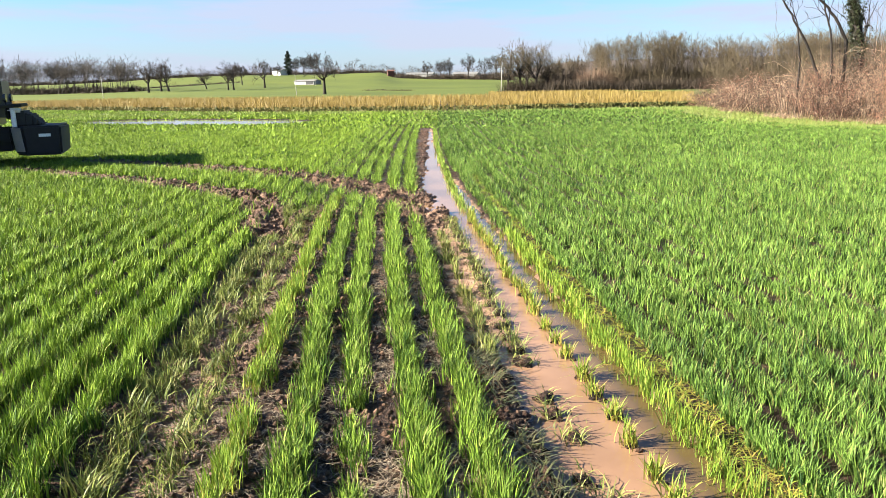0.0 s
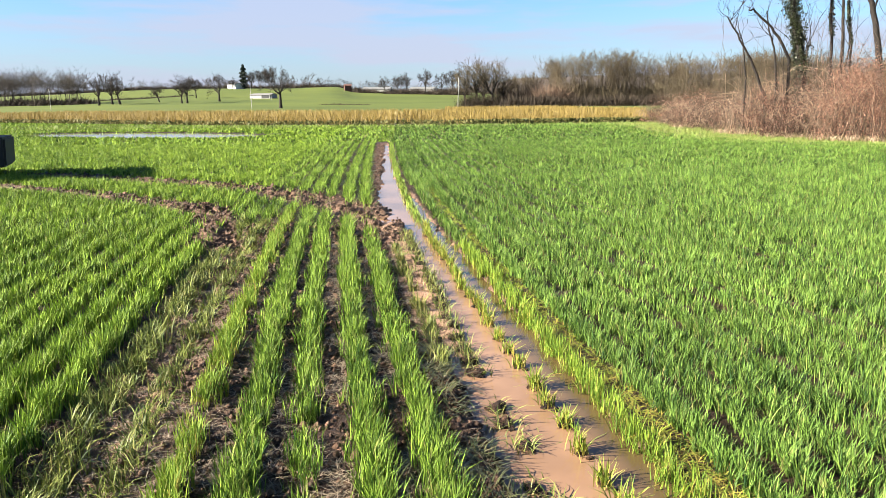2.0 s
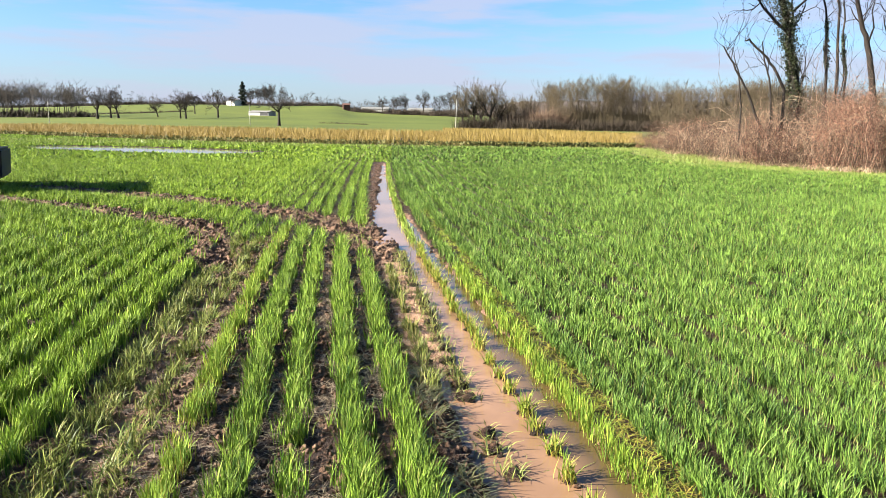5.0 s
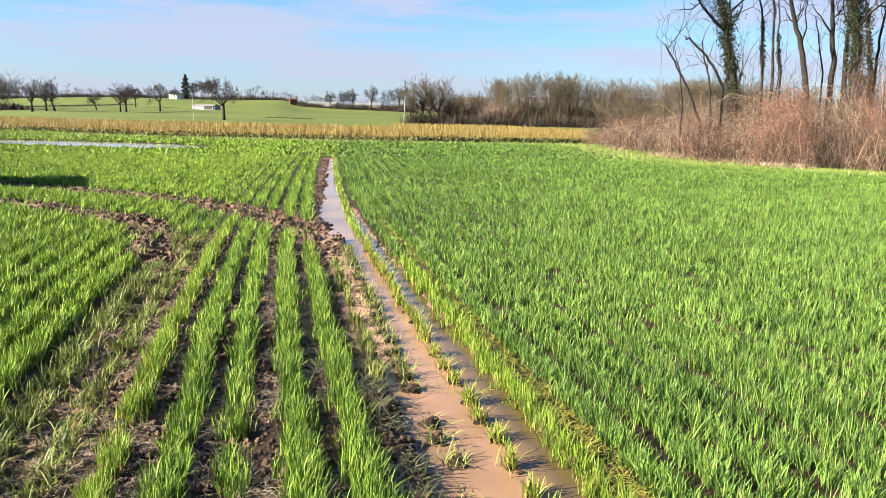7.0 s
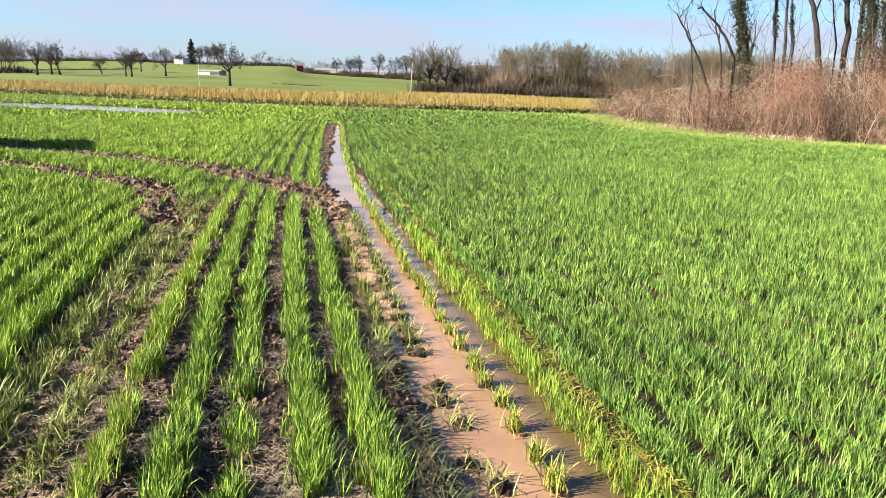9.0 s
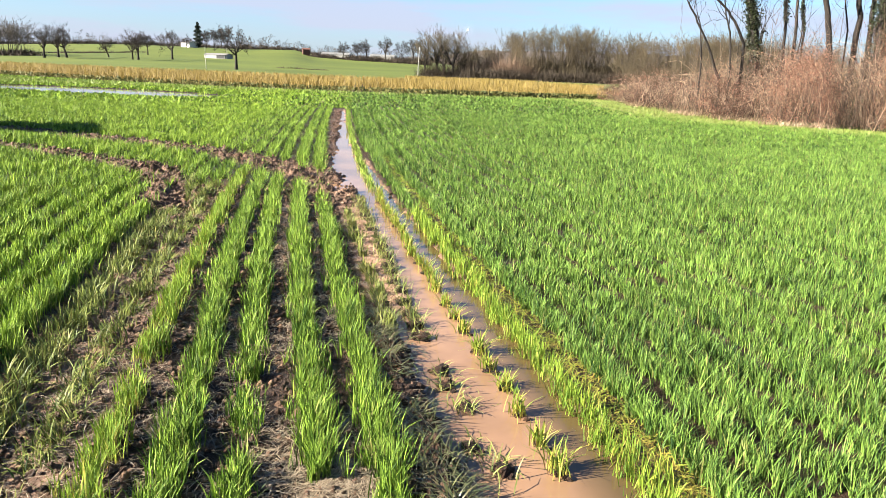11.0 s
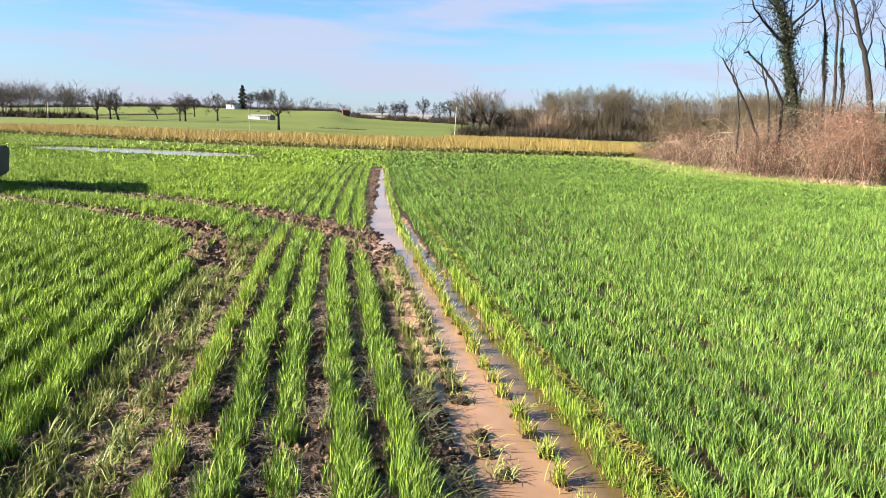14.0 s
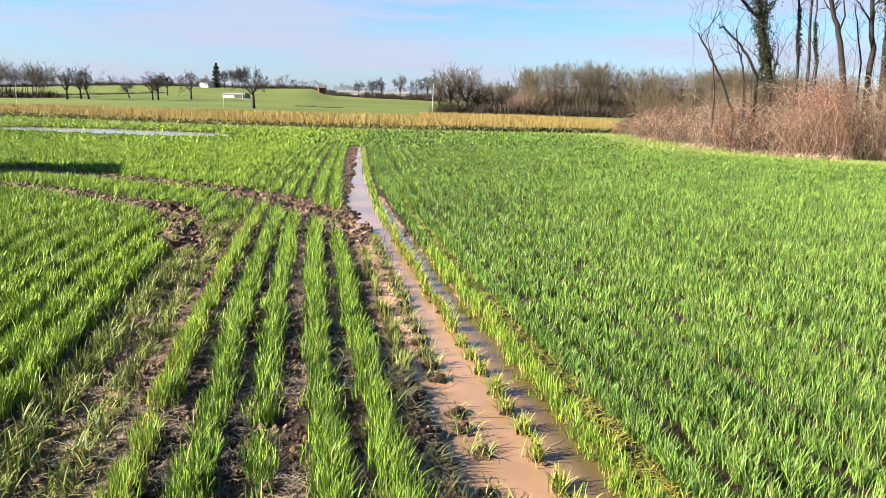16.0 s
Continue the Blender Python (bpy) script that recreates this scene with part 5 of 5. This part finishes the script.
def stem_tree(seed, y, line, radius, ivy, height, limbs, label, reach=()):
    """A tree whose trunk follows a bent line of (x, z); ivy is (from, to, spread)."""
    r = np.random.default_rng(seed)
    root = new("tree")
    x0 = line[0][0]
    root.location = (x0, y, 0)
    trunk = [np.array((x - x0, 0.0, z)) for x, z in line]
    if height:
        way = trunk[-1] - trunk[-2]
        trunk.append(trunk[-1] + way / np.linalg.norm(way) * (height * 0.8 - trunk[-1][2]) * 0.6 + np.array([r.normal(0, 0.2), r.normal(0, 0.2), 0]))
    dense = [trunk[0]]
    for a, b in zip(trunk[:-1], trunk[1:]):
        for s in (0.33, 0.67, 1.0):
            dense.append(a * (1 - s) + b * s + r.normal(0, radius * 0.35, 3) * (s < 1))
    dense = np.array(dense)
    rad = radius * np.linspace(1.25, 0.55, len(dense))
    twigs = []
    for k in range(limbs):
        i = int(r.integers(len(dense) // 2, len(dense)))
        a = r.uniform(0, 2 * np.pi)
        grow(r, dense[i], (np.cos(a), np.sin(a) * 0.6, r.uniform(0.5, 1.6)), r.uniform(0.6, 2.4) * (0.5 + radius * 5), max(rad[i] * r.uniform(0.25, 0.5), 0.012), 2 if radius < 0.08 else 3, twigs, 0.4, 2 if radius < 0.08 else 3, 0.5)
    for x1, z1, x2, z2, q in reach:
        a, b = np.array((x1 - x0, 0.0, z1)), np.array((x2 - x0, -0.4, z2))
        mid = (a + b) / 2 + np.array((0.05, 0, -0.12))
        twigs.append((3, np.array([a, mid, b]), q * np.array([1, 0.85, 0.6])))
        grow(r, b, b - mid, 1.8, q * 0.55, 2, twigs, 0.4, 3, 0.4)
        grow(r, mid, b - mid + np.array((0.3, 0, 0.6)), 1.3, q * 0.4, 2, twigs, 0.4, 3, 0.4)
    if height:
        for k in range(3):
            grow(r, dense[-1], (r.normal(0, 0.5), r.normal(0, 0.5), 1), height * 0.3, rad[-1] * 0.7, 3, twigs, 0.3, 3, 0.5)
    v, t, c = tube_lines([(dense, rad)], 8)
    part("trunk", fast_mesh("trunk", v, t, BARK), None, root)
    v, t, c = tube_lines([(p, np.maximum(q, 0.006)) for _, p, q in twigs], 3)
    part("crown", fast_mesh("crown", v, t, BARK), None, root)
    if ivy:
        z0, z1, wide = ivy
        n = int(4300 * wide * (z1 - z0))
        z = r.uniform(z0, z1, n)
        a = r.uniform(0, 2 * np.pi, n)
        cx, cy = np.interp(z, dense[:, 2], dense[:, 0]), np.interp(z, dense[:, 2], dense[:, 1])
        out = radius + wide * np.abs(r.normal(0, 0.6, n)) * (0.75 + 1.5 * rough_noise(z, a * 0.8, 1.4, 3, seed))
        keep = rough_noise(z, a, 1.1, 3, seed + 2) > -0.2
        pts = np.stack([cx + np.cos(a) * out, cy + np.sin(a) * out, z], 1)[keep]
        v, t, c = diamonds(pts, r.uniform(0.05, 0.12, len(pts)), r)
        part("ivy", fast_mesh("ivy", v, t, IVY, c), None, root, "glossy dark green ivy")
    return tagged(root, label, "tree", "trees in the brambles")


stem_tree(860, 33.0, [(18.16, -0.2), (18.16, 2.85), (17.82, 4.39), (17.57, 5.64), (17.26, 6.62)], 0.201, (1.6, 9.5, 0.34), 12.5, 10, "ivy-clad tree rising from the brambles", [(17.64, 5.52, 16.09, 6.57, 0.11), (17.64, 6.52, 19.240000000000002, 8.52, 0.06)])
stem_tree(861, 34.0, [(20.08, -0.2), (20.08, 3.74), (19.88, 5.58), (19.73, 6.87)], 0.062, (4.2, 6.4, 0.12), 11, 5, "slender ivy-hung tree behind the brambles")
stem_tree(862, 35.0, [(21.22, -0.2), (21.22, 3.69), (21.07, 5.46), (20.99, 7.06)], 0.071, None, 11, 5, "slender bare tree behind the brambles")
stem_tree(863, 36.0, [(22.26, -0.2), (22.26, 4.05), (21.97, 5.58), (21.83, 7.23)], 0.051, (4.0, 6.0, 0.1), 10, 5, "slender ivy-hung tree behind the brambles")
stem_tree(864, 32.6, [(21.63, -0.2), (21.63, 2.31), (21.25, 4.24), (20.91, 5.49), (20.41, 6.72)], 0.133, None, 12, 8, "thick bare tree leaning over the brambles")
stem_tree(865, 34.0, [(23.7, -0.2), (23.7, 3.87), (23.5, 5.74), (23.37, 7.04)], 0.125, None, 12, 8, "straight dark bare tree behind the brambles")
stem_tree(866, 33.0, [(22.55, -0.2), (22.55, 3.92), (22.18, 5.33), (21.88, 6.46)], 0.04, None, 0, 5, "thin bare stem among the brambles")
stem_tree(867, 33.5, [(24.04, -0.2), (24.04, 4.26), (23.95, 5.71), (23.87, 7.0)], 0.109, None, 12, 8, "dark bare tree beside an ivy-covered one")
stem_tree(868, 31.5, [(23.25, -0.2), (23.25, 3.24), (23.06, 5.23), (22.81, 6.69)], 0.218, (2.4, 8.5, 0.32), 12.5, 9, "stout tree wrapped in thick ivy")
stem_tree(869, 33.0, [(25.04, -0.2), (25.04, 3.48), (24.74, 5.43), (24.41, 6.96)], 0.067, (2.5, 7.0, 0.16), 11, 6, "slender ivy-hung tree behind the brambles")
stem_tree(870, 32.0, [(24.49, -0.2), (24.49, 4.32), (24.5, 5.34), (24.59, 6.09), (24.67, 6.84)], 0.059, None, 9, 6, "crooked bare tree among the brambles")
stem_tree(871, 31.0, [(16.51, -0.2), (16.51, 3.0), (15.96, 3.94), (15.45, 4.49), (15.09, 4.76), (14.8, 5.08), (14.6, 5.02)], 0.057, None, 0, 3, "broken grey snag bent over the brambles")
stem_tree(872, 31.0, [(16.05, -0.2), (16.05, 1.76), (15.82, 3.46), (15.54, 4.16), (15.38, 4.99)], 0.045, None, 0, 4, "thin bare sapling among the brambles")
stem_tree(873, 30.0, [(15.08, -0.2), (15.08, 1.5), (14.4, 2.9), (13.96, 3.58), (13.63, 4.12), (13.28, 4.65)], 0.051, None, 0, 6, "bare dead sapling leaning over the brambles")
stem_tree(874, 30.5, [(14.45, -0.2), (14.45, 2.2), (14.24, 3.61), (14.01, 4.19)], 0.037, None, 0, 4, "thin forked sapling among the brambles")
r = np.random.default_rng(88)
for k in range(16):
    x = r.uniform(18.5, 31)
    hedge_tree(840 + k, (x, r.uniform(33, 40), 0), r.uniform(5, 9), r.uniform(0.0045, 0.0075), 0, "thin bare sapling among the brambles", (r.normal(0, 0.5), 0), share=r.uniform(0.45, 0.7), forks=2, spread=0.9)


# ---- tractor at the end of its turn ----
BLACK_METAL = plain("black_cast_iron", (0.010, 0.011, 0.013), 0.75, 0.3, 8.0, metal=0.2)
PAINT = plain("dark_green_paint", (0.008, 0.014, 0.011), 0.35, 0.2, 5.0)
RUBBER = plain("black_rubber", (0.02, 0.02, 0.02), 0.85, 0.3, 12.0)
GLASS_DARK = plain("dark_cab_glass", (0.03, 0.035, 0.04), 0.06, 0.1, 1.0)
PLATE = plain("pale_plate", (0.6, 0.62, 0.62), 0.5, 0.1, 20.0)
RIM = plain("dark_rim_paint", (0.035, 0.035, 0.03), 0.5, 0.2, 8.0)


def wheel(parent, x, y, radius, width):
    """Axle across the tractor: tyre with lugs, and a dished rim."""
    bm = bmesh.new()
    prof = [(0.58, -0.5), (0.86, -0.5), (0.97, -0.38), (1.0, -0.15), (1.0, 0.15), (0.97, 0.38), (0.86, 0.5), (0.58, 0.5)]
    n = 40
    rings = [[bm.verts.new((x + radius * a * math.cos(2 * math.pi * i / n), y + width * b, radius + radius * a * math.sin(2 * math.pi * i / n))) for a, b in prof] for i in range(n)]
    for i in range(n):
        for k in range(len(prof)):
            bm.faces.new((rings[i][k], rings[(i + 1) % n][k], rings[(i + 1) % n][(k + 1) % len(prof)], rings[i][(k + 1) % len(prof)]))
    for i in range(18):
        for s in (-1, 1):
            a = 2 * math.pi * (i + 0.25 * s) / 18
            m = Matrix.Translation((x, y, radius)) @ Matrix.Rotation(-a, 4, "Y") @ Matrix.Translation((radius * 1.0, s * width * 0.24, 0)) @ Matrix.Rotation(s * 0.7, 4, "X")
            bmesh.ops.create_cube(bm, size=1, matrix=m @ Matrix.Diagonal((radius * 0.07, width * 0.5, radius * 0.06, 1)))
    tyre = part("wheel", bm, RUBBER, parent)
    bm = bmesh.new()
    bmesh.ops.create_cone(bm, cap_ends=True, segments=28, radius1=radius * 0.58, radius2=radius * 0.4, depth=width * 0.7, matrix=Matrix.Translation((x, y, radius)) @ Matrix.Rotation(math.pi / 2, 4, "X"))
    part("rim", bm, RIM, tyre)


def tractor(at, heading):
    """Nose along +x, its tip at the origin; the nose carries a long weight block."""
    root = new("tractor")
    root.location = at
    root.rotation_euler = (0, 0, heading)
    bm = bmesh.new()
    plan = [(0.0, -0.70), (0.0, 0.70), (-0.92, 0.70), (-0.95, -0.40), (-0.72, -0.70)]
    low = [bm.verts.new((x * 0.93 - 0.03, y * 0.95, 0.22)) for x, y in plan]
    high = [bm.verts.new((x, y, 0.82)) for x, y in plan]
    faces = [bm.faces.new(low), bm.faces.new(high[::-1])] + [bm.faces.new((low[k], high[k], high[(k + 1) % 5], low[(k + 1) % 5])) for k in range(5)]
    bmesh.ops.recalc_face_normals(bm, faces=faces)
    bmesh.ops.bevel(bm, geom=list(bm.edges), offset=0.04, segments=2, affect="EDGES")
    block = part("weight_block", bm, BLACK_METAL, root, "black cast front weight block")
    bm = bmesh.new()
    box_bm(bm, -0.42, -0.700, 0.60, -0.20, -0.690, 0.66)
    part("plate", bm, PLATE, block, "small pale maker's plate")
    # pale panel on the block's cut corner, painting in its sunlit face
    bm = bmesh.new()
    a, c = Vector((-0.945, -0.425, 0)), Vector((-0.735, -0.695, 0))
    out = Vector((-0.79, -0.61, 0)) * 0.012
    foot = Vector((0.045, 0.03, 0))
    q = [a + out + foot * 0.8 + Vector((0, 0, 0.30)), c + out + foot * 0.8 + Vector((0, 0, 0.30)), c + out + Vector((0, 0, 0.78)), a + out + Vector((0, 0, 0.78))]
    f = bm.faces.new([bm.verts.new(v) for v in q])
    for e in bmesh.ops.extrude_face_region(bm, geom=[f])["geom"]:
        if isinstance(e, bmesh.types.BMVert):
            e.co -= out * 0.8
    part("sunlit_corner", bm, POLE, block, "corner panel coloured pale for a sunlit face")
    bm = bmesh.new()
    box_bm(bm, -1.5, -0.30, 0.3, -0.98, 0.30, 0.6, 0.03)
    box_bm(bm, -1.5, -0.40, 0.5, -0.98, -0.30, 0.78, 0.02)
    box_bm(bm, -1.5, 0.30, 0.5, -0.98, 0.40, 0.78, 0.02)
    part("front_linkage", bm, BLACK_METAL, root)
    # tools carried on the weight
    bm = bmesh.new()
    for x0, x1, z1 in ((-0.92, -0.62, 1.12), (-0.68, -0.50, 1.06), (-0.55, -0.42, 0.98), (-0.46, -0.36, 0.90)):
        box_bm(bm, x0, -0.5, 0.81, x1, 0.2, z1, 0.035)
    part("tool_box", bm, RUBBER, root, "black stepped box lying on the weight")
    bm = bmesh.new()
    box_bm(bm, -1.22, -0.55, 1.16, -0.66, 0.25, 1.23, 0.035)
    for q in bm.verts:
        q.co.z += 0.05 * math.sin((q.co.x + 1.25) * 4)
    part("cover", bm, RUBBER, root, "black flat cover")
    bm = bmesh.new()
    bmesh.ops.create_cone(bm, cap_ends=True, segments=10, radius1=0.045, radius2=0.045, depth=0.34, matrix=Matrix.Translation((-0.85, -0.56, 0.97)))
    part("pin", bm, PLATE, root, "grey steel pin")
    bm = bmesh.new()
    box_bm(bm, -0.95, -0.60, 1.09, -0.68, -0.30, 1.18, 0.05)
    part("jug", bm, WALL_WHITE, root, "white plastic jug")
    bm = bmesh.new()
    box_bm(bm, -4.0, -0.50, 0.85, -1.02, 0.50, 2.02, 0.14)
    for q in bm.verts:
        if q.co.x > -1.5 and q.co.z > 1.3:
            q.co.z -= 0.16
    part("hood", bm, PAINT, root)
    bm = bmesh.new()
    box_bm(bm, -1.03, -0.30, 0.95, -0.99, 0.30, 1.3, 0.01)
    part("grille", bm, DARK, root)
    for yy in (-0.3, 0.3):
        bm = bmesh.new()
        bmesh.ops.create_cone(bm, cap_ends=True, segments=14, radius1=0.09, radius2=0.08, depth=0.06, matrix=Matrix.Translation((-1.01, yy, 1.38)) @ Matrix.Rotation(math.pi / 2, 4, "Y"))
        part("headlight", bm, GLASS_DARK, root, "round dark headlight")
    bm = bmesh.new()
    box_bm(bm, -5.6, -0.28, 0.45, -1.4, 0.28, 0.9, 0.05)
    part("chassis", bm, BLACK_METAL, root)
    bm = bmesh.new()
    box_bm(bm, -5.5, -0.95, 1.3, -3.5, 0.95, 2.95, 0.10)
    cab = part("cab", bm, GLASS_DARK, root, "dark glazed cab")
    bm = bmesh.new()
    box_bm(bm, -5.65, -1.08, 2.95, -3.25, 1.08, 3.18, 0.08)
    part("roof", bm, PAINT, cab)
    for yy in (-0.8, 0.8):
        s = 1 if yy > 0 else -1
        for xx in (-5.5, -3.5):
            bm = bmesh.new()
            box_bm(bm, xx - 0.05, yy - 0.05, 1.2, xx + 0.05, yy + 0.05, 2.98, 0.02)
            part("pillar", bm, BLACK_METAL, cab)
        bm = bmesh.new()
        box_bm(bm, -3.25, yy + s * 0.25 - 0.1, 2.05, -3.18, yy + s * 0.25 + 0.14, 2.45, 0.03)
        box_bm(bm, -3.5, yy + s * 0.20, 2.40, -3.20, yy + s * 0.24, 2.44)
        part("mirror", bm, RUBBER, cab)
        bm = bmesh.new()
        box_bm(bm, -5.9, yy - 0.02 + s * 0.02, 1.78, -4.3, yy + s * 0.55, 1.88, 0.04)
        part("mudguard", bm, PAINT, root)
        wheel(root, -2.05, yy * 1.02 + s * 0.05, 0.64, 0.42)
        wheel(root, -5.1, yy * 1.05 + s * 0.1, 0.88, 0.55)
    bm = bmesh.new()
    bmesh.ops.create_cone(bm, cap_ends=True, segments=12, radius1=0.06, radius2=0.055, depth=1.0, matrix=Matrix.Translation((-3.2, -0.55, 2.1)))
    part("exhaust", bm, BLACK_METAL, root)
    return tagged(root, "dark tractor with a black front weight, parked in the wheat", "tractor")


tractor((-8.09, 15.8, 0.0), radians(20))
